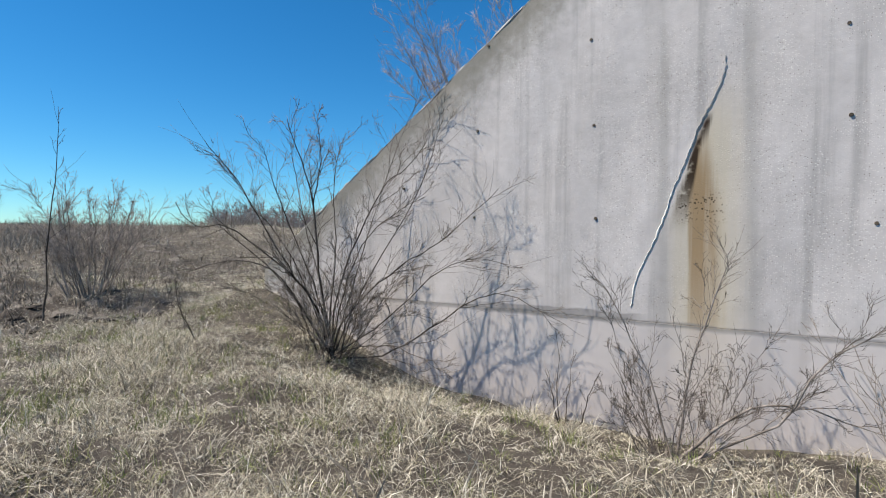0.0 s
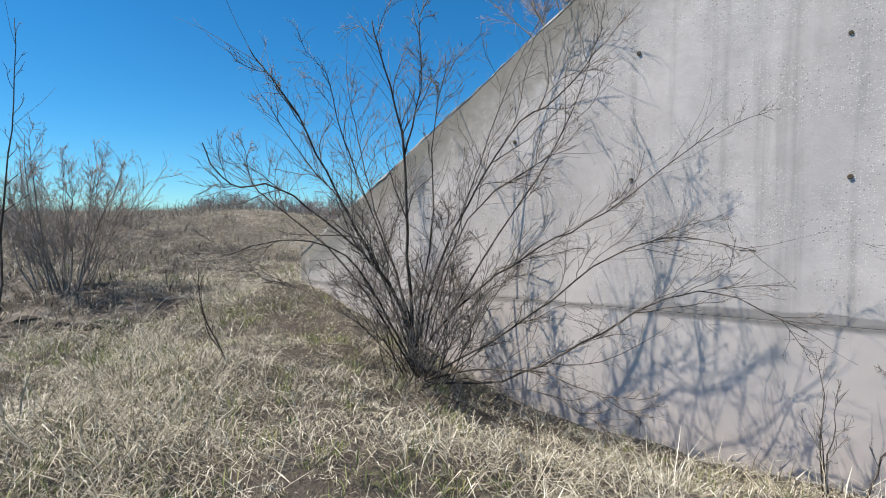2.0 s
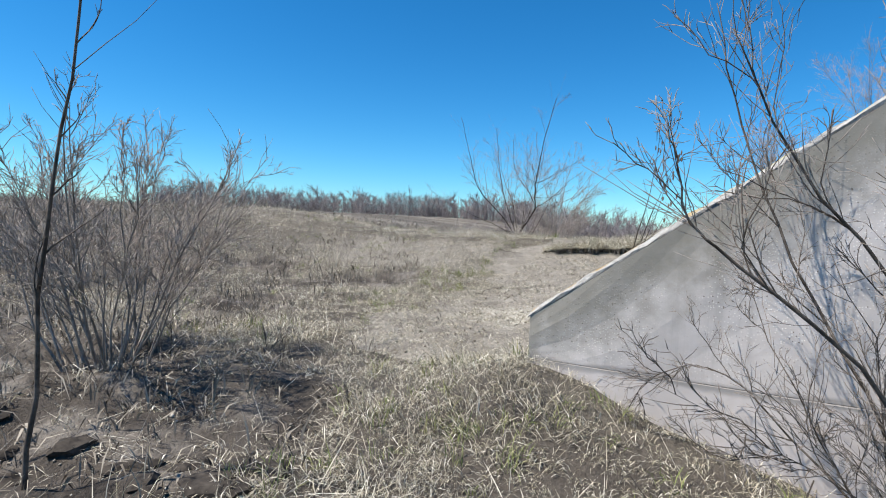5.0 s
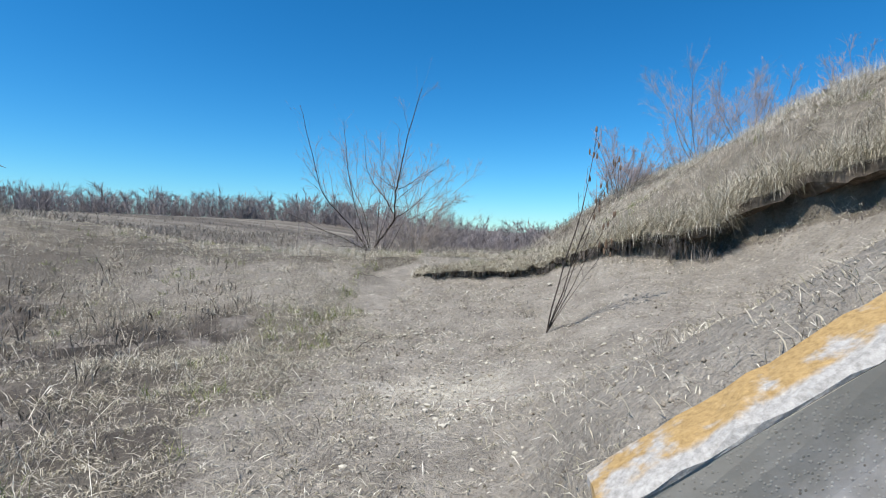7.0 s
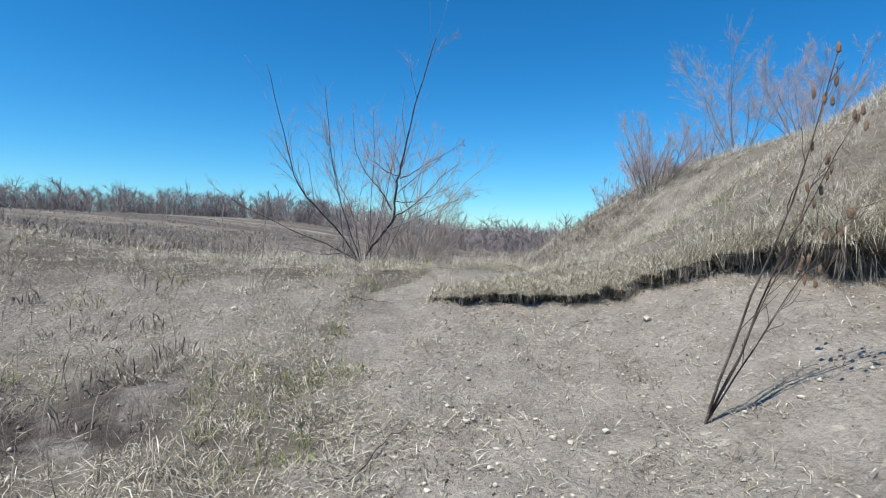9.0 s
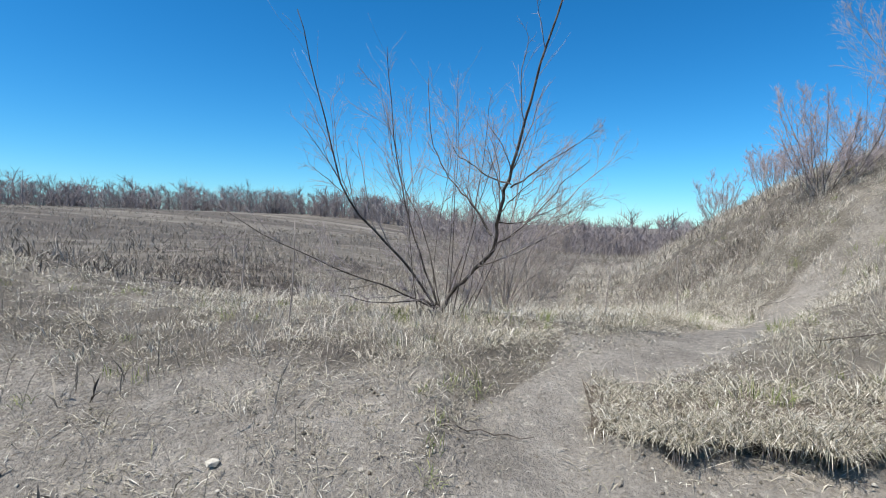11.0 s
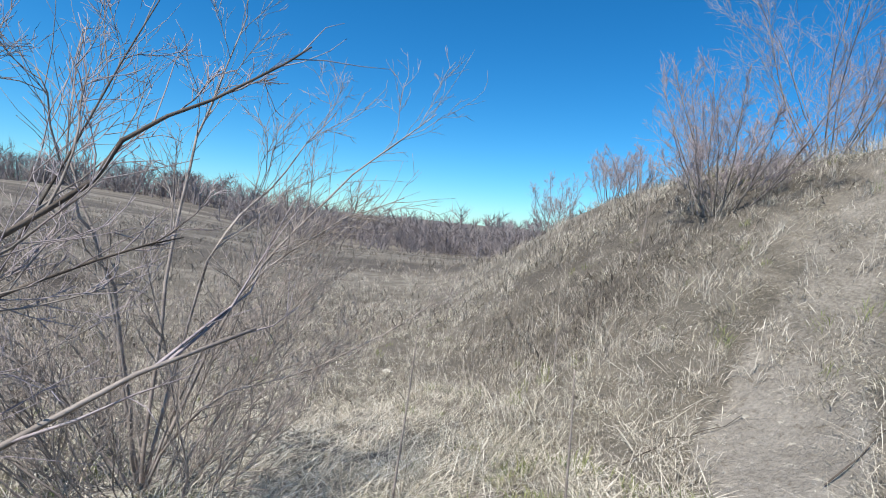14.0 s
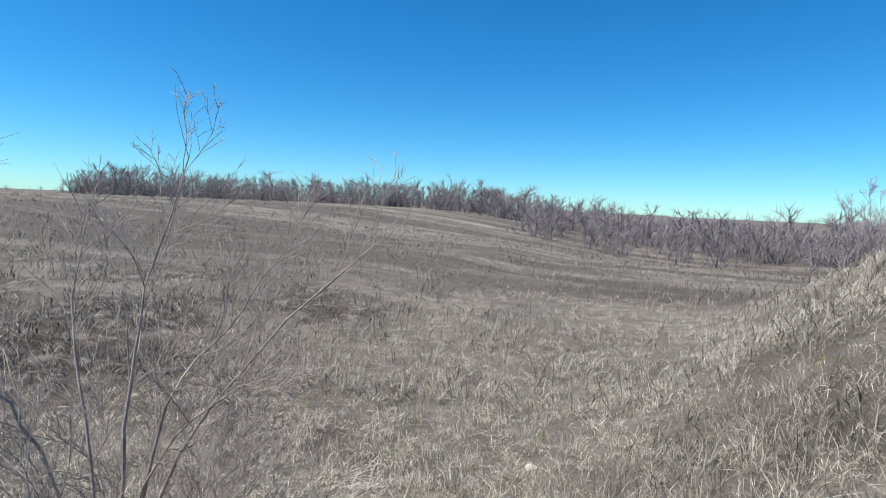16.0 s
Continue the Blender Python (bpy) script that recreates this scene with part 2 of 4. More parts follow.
def concrete_material():
    m, nt, p = material("weathered_concrete", 0.9)
    geo = nt.nodes.new("ShaderNodeNewGeometry").outputs["Position"]
    sep = nt.nodes.new("ShaderNodeSeparateXYZ")
    nt.links.new(geo, sep.inputs[0])
    x, z = sep.outputs[0], sep.outputs[2]
    big, mid = noise_tex(nt, geo, 0.9, 5), noise_tex(nt, geo, 7, 6)
    streak_map = nt.nodes.new("ShaderNodeMapping")
    streak_map.inputs["Scale"].default_value = (5.5, 5.5, 0.22)
    nt.links.new(geo, streak_map.inputs["Vector"])
    streak = noise_tex(nt, streak_map.outputs[0], 1.0, 5)
    col = ramp(nt, big, (0.3, (0.475, 0.445, 0.43)), (0.6, (0.59, 0.555, 0.54)))
    col = mix(nt, 0.5, col, ramp(nt, mid, (0.3, (0.72,)), (0.65, (1.0,))), "MULTIPLY")
    col = mix(nt, calc(nt, "MULTIPLY", between(nt, streak, 0.52, 0.72), 0.45), col, (0.235, 0.225, 0.215))
    # aggregate laid bare
    agg = node(nt, "TexVoronoi", Scale=70.0)
    nt.links.new(geo, agg.inputs["Vector"])
    patch = between(nt, noise_tex(nt, geo, 1.5, 6), 0.38, 0.56)
    chip = calc(nt, "MULTIPLY", between(nt, agg.outputs["Distance"], 0.36, 0.2), calc(nt, "MULTIPLY", patch, between(nt, z, 0.95, 1.15)))
    tone = nt.nodes.new("ShaderNodeSeparateColor")
    nt.links.new(agg.outputs["Color"], tone.inputs[0])
    col = mix(nt, calc(nt, "MULTIPLY", chip, between(nt, tone.outputs[0], 0.3, 0.55)), col, (0.7, 0.67, 0.63))
    col = mix(nt, calc(nt, "MULTIPLY", chip, between(nt, tone.outputs[0], 0.22, 0.1)), col, (0.2, 0.17, 0.15))
    # mould towards the raked coping
    top = calc(nt, "SUBTRACT", calc(nt, "MULTIPLY_ADD", x, RAKE, TIP_Z - RAKE * TIP_X), z)
    mould = calc(nt, "MULTIPLY", between(nt, calc(nt, "ADD", top, calc(nt, "MULTIPLY", calc(nt, "SUBTRACT", mid, 0.5), 0.7)), 0.75, 0.05), 0.8)
    col = mix(nt, mould, col, (0.19, 0.18, 0.145))
    # seep below the crack: damp halo, ochre run, black rust with a hole's shade painted in
    run = calc(nt, "SUBTRACT", x, calc(nt, "MULTIPLY_ADD", z, -0.03, -0.39))
    wob = calc(nt, "MULTIPLY", calc(nt, "SUBTRACT", streak, 0.5), 0.35)
    off = calc(nt, "ABSOLUTE", calc(nt, "ADD", run, wob))
    low = between(nt, z, 3.35, 2.6)
    halo = calc(nt, "MULTIPLY", calc(nt, "MULTIPLY", between(nt, off, 0.52, 0.28), between(nt, off, 0.2, 0.36)), between(nt, z, 4.4, 3.2))
    col = mix(nt, calc(nt, "MULTIPLY", halo, 0.5), col, (0.23, 0.22, 0.2))
    lime = calc(nt, "MULTIPLY", calc(nt, "MULTIPLY", calc(nt, "MULTIPLY", between(nt, off, 0.36, 0.1), between(nt, calc(nt, "SUBTRACT", x, calc(nt, "MULTIPLY_ADD", z, 0.34, -1.42)), -0.02, 0.08)), low), between(nt, z, -0.2, 0.9))
    col = mix(nt, calc(nt, "MULTIPLY", lime, 0.75), col, (0.5, 0.44, 0.33))
    taper = calc(nt, "SUBTRACT", off, calc(nt, "MINIMUM", calc(nt, "MULTIPLY_ADD", z, -0.14, 0.42), 0.13))
    ochre = calc(nt, "MULTIPLY", calc(nt, "MULTIPLY", calc(nt, "MULTIPLY", between(nt, taper, 0.05, -0.07), between(nt, calc(nt, "SUBTRACT", x, calc(nt, "MULTIPLY_ADD", z, 0.34, -1.42)), -0.02, 0.06)), between(nt, z, 2.9, 2.6)), calc(nt, "MULTIPLY", between(nt, z, 0.0, 1.8), 0.85))
    col = mix(nt, calc(nt, "MULTIPLY", ochre, between(nt, streak, 0.35, 0.6)), col, (0.27, 0.175, 0.085))
    # black rust; the near-black also paints the shade of an unmodelled hole
    black = calc(nt, "MULTIPLY", calc(nt, "MULTIPLY", between(nt, calc(nt, "ABSOLUTE", calc(nt, "ADD", calc(nt, "SUBTRACT", x, calc(nt, "MULTIPLY_ADD", z, 0.22, -1.06)), calc(nt, "MULTIPLY", wob, 0.6))), 0.075, 0.03), between(nt, z, 1.7, 2.35)), calc(nt, "MULTIPLY", between(nt, z, 2.86, 2.75), between(nt, calc(nt, "SUBTRACT", x, calc(nt, "MULTIPLY_ADD", z, 0.36, -1.465)), -0.01, 0.03)))
    col = mix(nt, calc(nt, "MULTIPLY", black, between(nt, mid, 0.3, 0.48)), col, (0.035, 0.022, 0.014))
    # honeycombed rust pocket halfway down the run
    pocket = calc(nt, "MULTIPLY", calc(nt, "MULTIPLY", between(nt, x, -0.7, -0.62), between(nt, x, -0.24, -0.36)), calc(nt, "MULTIPLY", between(nt, z, 1.86, 1.98), between(nt, z, 2.2, 2.06)))
    holes = node(nt, "TexVoronoi", Scale=48.0)
    nt.links.new(geo, holes.inputs["Vector"])
    col = mix(nt, calc(nt, "MULTIPLY", pocket, calc(nt, "MULTIPLY", between(nt, holes.outputs["Distance"], 0.5, 0.3), between(nt, noise_tex(nt, geo, 16, 3), 0.45, 0.55))), col, (0.045, 0.032, 0.02))
    # mortar smear above the joint
    smear_z = calc(nt, "ADD", z, calc(nt, "MULTIPLY", calc(nt, "SUBTRACT", noise_tex(nt, geo, 3.1, 4), 0.5), 0.09))
    smear = calc(nt, "MULTIPLY", calc(nt, "MULTIPLY", between(nt, x, -2.9, -2.3), between(nt, x, -0.85, -1.1)), calc(nt, "MULTIPLY", between(nt, smear_z, 0.955, 0.975), between(nt, smear_z, 1.075, 1.055)))
    col = mix(nt, calc(nt, "MULTIPLY", smear, 0.75), col, (0.235, 0.225, 0.22))
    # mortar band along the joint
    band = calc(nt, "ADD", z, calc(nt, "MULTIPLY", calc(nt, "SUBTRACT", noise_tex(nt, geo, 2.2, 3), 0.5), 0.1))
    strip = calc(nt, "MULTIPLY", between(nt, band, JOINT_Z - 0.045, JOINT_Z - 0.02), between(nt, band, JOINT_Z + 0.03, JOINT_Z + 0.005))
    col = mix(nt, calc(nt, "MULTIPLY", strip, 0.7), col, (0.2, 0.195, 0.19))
    below = calc(nt, "MULTIPLY", between(nt, z, JOINT_Z, JOINT_Z - 0.05), 0.55)
    col = mix(nt, below, col, (0.57, 0.52, 0.5))
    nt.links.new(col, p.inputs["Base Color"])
    bump(nt, p, calc(nt, "ADD", calc(nt, "MULTIPLY", mid, 0.6), calc(nt, "MULTIPLY", chip, 0.1)), 0.5, 0.012)
    return m


def coping_material():
    m, nt, p = material("lichened_coping", 0.95)
    geo = nt.nodes.new("ShaderNodeNewGeometry").outputs["Position"]
    sep = nt.nodes.new("ShaderNodeSeparateXYZ")
    nt.links.new(geo, sep.inputs[0])
    mid, fine = noise_tex(nt, geo, 5, 5), noise_tex(nt, geo, 45, 5, 0.7)
    col = ramp(nt, fine, (0.3, (0.24, 0.23, 0.215)), (0.7, (0.47, 0.455, 0.43)))
    inner = between(nt, calc(nt, "ADD", sep.outputs[1], calc(nt, "MULTIPLY", calc(nt, "SUBTRACT", mid, 0.5), 0.16)), 0.045, 0.09)
    near = between(nt, sep.outputs[0], -4.9, -5.2)
    lichen = calc(nt, "MULTIPLY", inner, calc(nt, "MULTIPLY", near, between(nt, mid, 0.36, 0.5)))
    col = mix(nt, lichen, col, ramp(nt, fine, (0.3, (0.25, 0.165, 0.07)), (0.7, (0.45, 0.31, 0.14))))
    pale = calc(nt, "MULTIPLY", inner, calc(nt, "MULTIPLY", between(nt, sep.outputs[0], -5.2, -4.8), between(nt, mid, 0.35, 0.55)))
    col = mix(nt, pale, col, (0.42, 0.39, 0.2))
    nt.links.new(col, p.inputs["Base Color"])
    bump(nt, p, fine, 0.7, 0.01)
    return m


def blade_material(name, *cols):
    m, nt, p = material(name, 0.75)
    rnd = nt.nodes.new("ShaderNodeNewGeometry").outputs["Random Per Island"]
    n = len(cols)
    col = ramp(nt, rnd, *[((i + 0.5) / n, c) for i, c in enumerate(cols)])
    nt.links.new(col, p.inputs["Base Color"])
    return m


def bark_material(name, dark, light, rough=0.85):
    m, nt, p = material(name, rough)
    geo = nt.nodes.new("ShaderNodeNewGeometry")
    mid, fine = noise_tex(nt, geo.outputs["Position"], 9, 4), noise_tex(nt, geo.outputs["Position"], 90, 3)
    col = mix(nt, between(nt, mid, 0.35, 0.65), dark, light)
    col = mix(nt, 0.45, col, ramp(nt, fine, (0.3, (0.45,)), (0.7, (1.0,))), "MULTIPLY")
    nt.links.new(col, p.inputs["Base Color"])
    bump(nt, p, fine, 0.5, 0.004)
    return m


def plain_material(name, dark, light, scale, rough=0.9):
    m, nt, p = material(name, rough)
    pos = nt.nodes.new("ShaderNodeNewGeometry").outputs["Position"]
    f = noise_tex(nt, pos, scale, 5)
    nt.links.new(ramp(nt, f, (0.3, dark), (0.7, light)), p.inputs["Base Color"])
    bump(nt, p, f, 0.6, 0.01)
    return m


EARTH, CONCRETE, COPING = ground_material(), concrete_material(), coping_material()
STRAW = blade_material("dry_grass", (0.5, 0.455, 0.36), (0.13, 0.112, 0.082), (0.62, 0.575, 0.47), (0.1, 0.085, 0.062), (0.36, 0.325, 0.25), (0.8, 0.76, 0.66), (0.24, 0.225, 0.14), (0.42, 0.375, 0.29))
TALL = blade_material("tall_straw", (0.58, 0.53, 0.44), (0.45, 0.41, 0.345), (0.68, 0.63, 0.54), (0.34, 0.3, 0.25))
FALLEN = blade_material("bleached_straw", (0.62, 0.57, 0.46), (0.5, 0.45, 0.36), (0.78, 0.74, 0.64), (0.42, 0.37, 0.29))
FIELD = blade_material("field_weeds", (0.2, 0.175, 0.14), (0.28, 0.25, 0.205), (0.14, 0.12, 0.1), (0.36, 0.325, 0.27))
GREEN = blade_material("new_grass", (0.15, 0.19, 0.06), (0.21, 0.245, 0.085), (0.31, 0.31, 0.14))
DARK_STEM = blade_material("charred_stems", (0.08, 0.068, 0.057), (0.16, 0.14, 0.115), (0.27, 0.235, 0.19), (0.36, 0.32, 0.26))
BARK_DARK = bark_material("dark_bark", (0.055, 0.045, 0.037), (0.15, 0.125, 0.105))
BARK_GREY = bark_material("grey_bark", (0.17, 0.145, 0.125), (0.34, 0.3, 0.27))
BARK_PALE = bark_material("pale_twig_bark", (0.28, 0.24, 0.21), (0.46, 0.4, 0.36))
BARK_TIP = bark_material("reddish_twig_bark", (0.3, 0.255, 0.26), (0.45, 0.395, 0.405))
# bark greyed and lightened so the colour carries distance haze
BARK_HAZED = bark_material("hazed_winter_wood", (0.22, 0.19, 0.185), (0.33, 0.295, 0.295))
LIME = plain_material("lime_crust", (0.6, 0.58, 0.53), (0.82, 0.81, 0.77), 40)
CHALK = plain_material("chalk_stone", (0.38, 0.35, 0.28), (0.6, 0.56, 0.48), 25)
CRUMB = blade_material("soil_crumbs", (0.3, 0.265, 0.215), (0.2, 0.17, 0.135), (0.4, 0.365, 0.3), (0.5, 0.46, 0.39), (0.13, 0.11, 0.085))
# soil colour taken down to carry the shade under the turf lip
DARK_SHADED_EARTH = plain_material("dark_shaded_earth", (0.045, 0.036, 0.028), (0.16, 0.13, 0.1), 14)


# ---- mesh helpers ----
def mesh_from(name, verts, faces, mat, smooth=False):
    me = bpy.data.meshes.new(name)
    me.from_pydata([tuple(v) for v in verts], [], faces)
    me.materials.append(mat)
    if smooth:
        me.polygons.foreach_set("use_smooth", [True] * len(me.polygons))
    me.update()
    return me


def mesh_arrays(name, verts, tris, mat):
    """A mesh of triangles from two arrays."""
    me = bpy.data.meshes.new(name)
    n = len(tris)
    me.vertices.add(len(verts))
    me.vertices.foreach_set("co", np.ascontiguousarray(verts, dtype=np.float32).ravel())
    me.loops.add(3 * n)
    me.loops.foreach_set("vertex_index", np.ascontiguousarray(tris, dtype=np.int32).ravel())
    me.polygons.add(n)
    me.polygons.foreach_set("loop_start", np.arange(0, 3 * n, 3, dtype=np.int32))
    me.materials.append(mat)
    me.update(calc_edges=True)
    return me


def thing(name, place, label, category, group="", kind=""):
    ob = new(name)
    ob.location = place
    return tagged(ob, label, category, group, kind)


def part(name, me, parent, label=""):
    ob = new(name, me)
    ob.parent = parent
    return tagged(ob, label)


class Tubes:
    """Collects tapered tubes along lines of points."""

    def __init__(self):
        self.v, self.f = [], []

    def add(self, pts, r0, r1, sides=5):
        n = len(pts)
        base = len(self.v)
        up = Vector((0.3, 0.2, 1)).normalized()
        for i, q in enumerate(pts):
            d = (pts[min(i + 1, n - 1)] - pts[max(i - 1, 0)]).normalized()
            a = d.cross(up)
            a = a.normalized() if a.length > 1e-3 else Vector((1, 0, 0))
            b = d.cross(a)
            r = r0 + (r1 - r0) * i / max(n - 1, 1)
            for k in range(sides):
                c, s = math.cos(2 * math.pi * k / sides), math.sin(2 * math.pi * k / sides)
                self.v.append(q + a * (r * c) + b * (r * s))
        for i in range(n - 1):
            for k in range(sides):
                k2 = (k + 1) % sides
                self.f.append((base + i * sides + k, base + i * sides + k2, base + (i + 1) * sides + k2, base + (i + 1) * sides + k))
        self.f.append(tuple(base + (n - 1) * sides + k for k in range(sides)))

    def mesh(self, name, mat):
        return mesh_from(name, self.v, self.f, mat, True)


def sway(rng, start, way, length, n, wander=0.12, lift=0.05):
    """A wandering line of n pieces."""
    pts, d, q = [start.copy()], way.normalized(), start.copy()
    for _ in range(n):
        d = (d + Vector((rng.gauss(0, wander), rng.gauss(0, wander), rng.gauss(0, wander) + lift))).normalized()
        q = q + d * (length / n)
        pts.append(q.copy())
    return pts


def along(pts, u):
    f = u * (len(pts) - 1)
    i = min(int(f), len(pts) - 2)
    return pts[i].lerp(pts[i + 1], f - i), (pts[i + 1] - pts[i]).normalized()


def aside(rng, d, spread):
    r = Vector((rng.gauss(0, 1), rng.gauss(0, 1), rng.gauss(0, 0.7)))
    r = r - d * r.dot(d)
    return (d + r.normalized() * spread).normalized()


def smooth_line(pts, pieces=4):
    out = []
    n = len(pts)
    for i in range(n - 1):
        p0, p1, p2, p3 = pts[max(i - 1, 0)], pts[i], pts[i + 1], pts[min(i + 2, n - 1)]
        for k in range(pieces):
            t = k / pieces
            out.append(0.5 * ((2 * p1) + (p2 - p0) * t + (2 * p0 - 5 * p1 + 4 * p2 - p3) * t * t + (3 * p1 - p0 - 3 * p2 + p3) * t ** 3))
    out.append(pts[-1])
    return out


def shrub(name, seed, place, stems, label, category, twig=BARK_PALE, bark=BARK_GREY, side=7, twiglets=5, reach=0.45, thin=0.0016, sides=5, group="", lift=0.05, fork=0.55, pick=False, shoot_bark=None, wiggle=0.13):
    """stems: lines of points, each with its radius. Every stem is a part; side shoots and twigs are one part each."""
    rng = random.Random(seed)
    top = thing(name, place, label, category, group)
    inv = Vector(place)
    shoots, twigs = Tubes(), Tubes()
    for pts, r in stems:
        line = [q - inv for q in pts]
        wiggled = [line[0]] + [q + Vector((rng.gauss(0, 1), rng.gauss(0, 1), rng.gauss(0, 1))) * min(r, 0.009) * 0.7 for q in line[1:]]
        tube = Tubes()
        tube.add(wiggled, r, r * 0.22, sides + 1)
        stem = part("stem", tube.mesh("stem", bark), top)
        length = sum((b - a).length for a, b in zip(wiggled, wiggled[1:]))
        for i in range(side):
            u = rng.uniform(0.22, 0.97)
            q, d = along(wiggled, u)
            ln = length * reach * rng.uniform(0.45, 1.0) * (1.15 - 0.7 * u)
            rr = max(r * (1 - 0.75 * u) * 0.5, thin * 1.3)
            shoot = sway(rng, q, aside(rng, d, fork * rng.uniform(0.6, 1.4)), ln, 6, wiggle, lift)
            if pick:
                one = Tubes()
                one.add(shoot, rr, max(rr * 0.35, thin), 4)
                part("branch", one.mesh("branch", shoot_bark or bark), stem)
            else:
                shoots.add(shoot, rr, max(rr * 0.35, thin), 4)
            for j in range(twiglets):
                u2 = rng.uniform(0.15, 1.0)
                q2, d2 = along(shoot, u2)
                l2 = ln * rng.uniform(0.25, 0.6) * (1.1 - 0.5 * u2)
                tw = sway(rng, q2, aside(rng, d2, fork * rng.uniform(0.6, 1.5)), l2, 3, wiggle + 0.04, lift)
                twigs.add(tw, max(rr * 0.4, thin), thin * 0.6, 3)
                for _ in range(2):
                    q3, d3 = along(tw, rng.uniform(0.3, 1.0))
                    l3 = l2 * rng.uniform(0.25, 0.55)
                    twigs.add(sway(rng, q3, aside(rng, d3, 0.7), l3, 2, 0.15, lift), thin, thin * 0.5, 3)
        for _ in range(twiglets):
            q, d = along(wiggled, rng.uniform(0.5, 1.0))
            twigs.add(sway(rng, q, aside(rng, d, 0.6), length * rng.uniform(0.08, 0.2), 3, 0.12, lift), thin * 1.3, thin * 0.6, 3)
    if shoots.v:
        part("shoot_spray", shoots.mesh("shoot_spray", twig if twig is not BARK_PALE else bark), top)["kind"] = "stuff"
    part("twig_spray", twigs.mesh("twig_spray", twig), top)["kind"] = "stuff"
    return top


def fan(seed, place, count, height, spread, radius, low=0.6, bend=0.06, tilt=(0, 0), wander=0.07, girth=0.1):
    """Stems that rise from one stool."""
    rng = random.Random(seed)
    out = []
    for i in range(count):
        a = 2 * math.pi * (i + rng.uniform(-0.35, 0.35)) / count
        s = spread * rng.uniform(0.35, 1.1)
        d = Vector((math.cos(a) * s + tilt[0], math.sin(a) * s + tilt[1], 1)).normalized()
        root = Vector(place) + Vector((math.cos(a), math.sin(a), 0)) * girth * rng.uniform(0.2, 1) + Vector((0, 0, -0.06))
        h = height * rng.uniform(low, 1.0)
        out.append((sway(rng, root, d, h, 8, wander, bend), radius * rng.uniform(0.55, 1.0)))
    return out


# ---- ground ----
def axis(lo, hi, step, reach, grow=1.16):
    vals = list(np.arange(lo, hi + step / 2, step))
    s, v = step, vals[-1]
    while v < reach:
        s *= grow
        v += s
        vals.append(v)
    s, v, left = step, lo, []
    while v > -reach:
        s *= grow
        v -= s
        left.append(v)
    return np.array(left[::-1] + vals)


def build_ground():
    gx, gy = axis(-12.5, 0.5, 0.085, 2200), axis(-5.5, 15.5, 0.085, 2200)
    X, Y = np.meshgrid(gx, gy)
    Z = ground(X, Y)
    nx, ny = len(gx), len(gy)
    verts = np.stack([X.ravel(), Y.ravel(), Z.ravel()], 1)
    idx = np.arange(nx * ny).reshape(ny, nx)
    a, b, c, d = idx[:-1, :-1].ravel(), idx[:-1, 1:].ravel(), idx[1:, 1:].ravel(), idx[1:, :-1].ravel()
    tris = np.concatenate([np.stack([a, b, c], 1), np.stack([a, c, d], 1)])
    me = mesh_arrays("ground", verts, tris, EARTH)
    me.polygons.foreach_set("use_smooth", np.ones(len(tris), dtype=bool))
    col = me.color_attributes.new("zone", "FLOAT_COLOR", "POINT")
    bare, burnt, chalk = zones(X.ravel(), Y.ravel())
    col.data.foreach_set("color", np.stack([bare, burnt, chalk, np.ones_like(bare)], 1).astype(np.float32).ravel())
    tagged(new("ground", me), "dry trampled earth with bare soil, ash and old grass", "ground", kind="structure")


build_ground()


# ---- concrete headwall ----
def slab(x0, x1, z_low, top_at, y0, y1, step=0.25, wob=0.004):
    """A wall slab between two faces, its top following top_at; returns bmesh."""
    bm = bmesh.new()
    n = int((x1 - x0) / step)
    rows = []
    for i in range(n + 1):
        x = x0 + (x1 - x0) * i / n
        zt = float(top_at(x))
        zl = z_low
        front = [bm.verts.new((x, y0 + wob * math.sin(7 * x + 5 * k), zl + (zt - zl) * k / 6)) for k in range(7)]
        back = [bm.verts.new((x, y1, zl + (zt - zl) * k / 6)) for k in (6, 0)]
        rows.append(front + back)
    for r, s in zip(rows, rows[1:]):
        for k in range(len(r)):
            k2 = (k + 1) % len(r)
            bm.faces.new((r[k], s[k], s[k2], r[k2]))
    bm.faces.new(rows[0][::-1])
    bm.faces.new(rows[-1])
    bmesh.ops.recalc_face_normals(bm, faces=bm.faces)
    return bm


def bm_mesh(name, bm, mat):
    me = bpy.data.meshes.new(name)
    bm.to_mesh(me)
    bm.free()
    me.materials.append(mat)
    return me


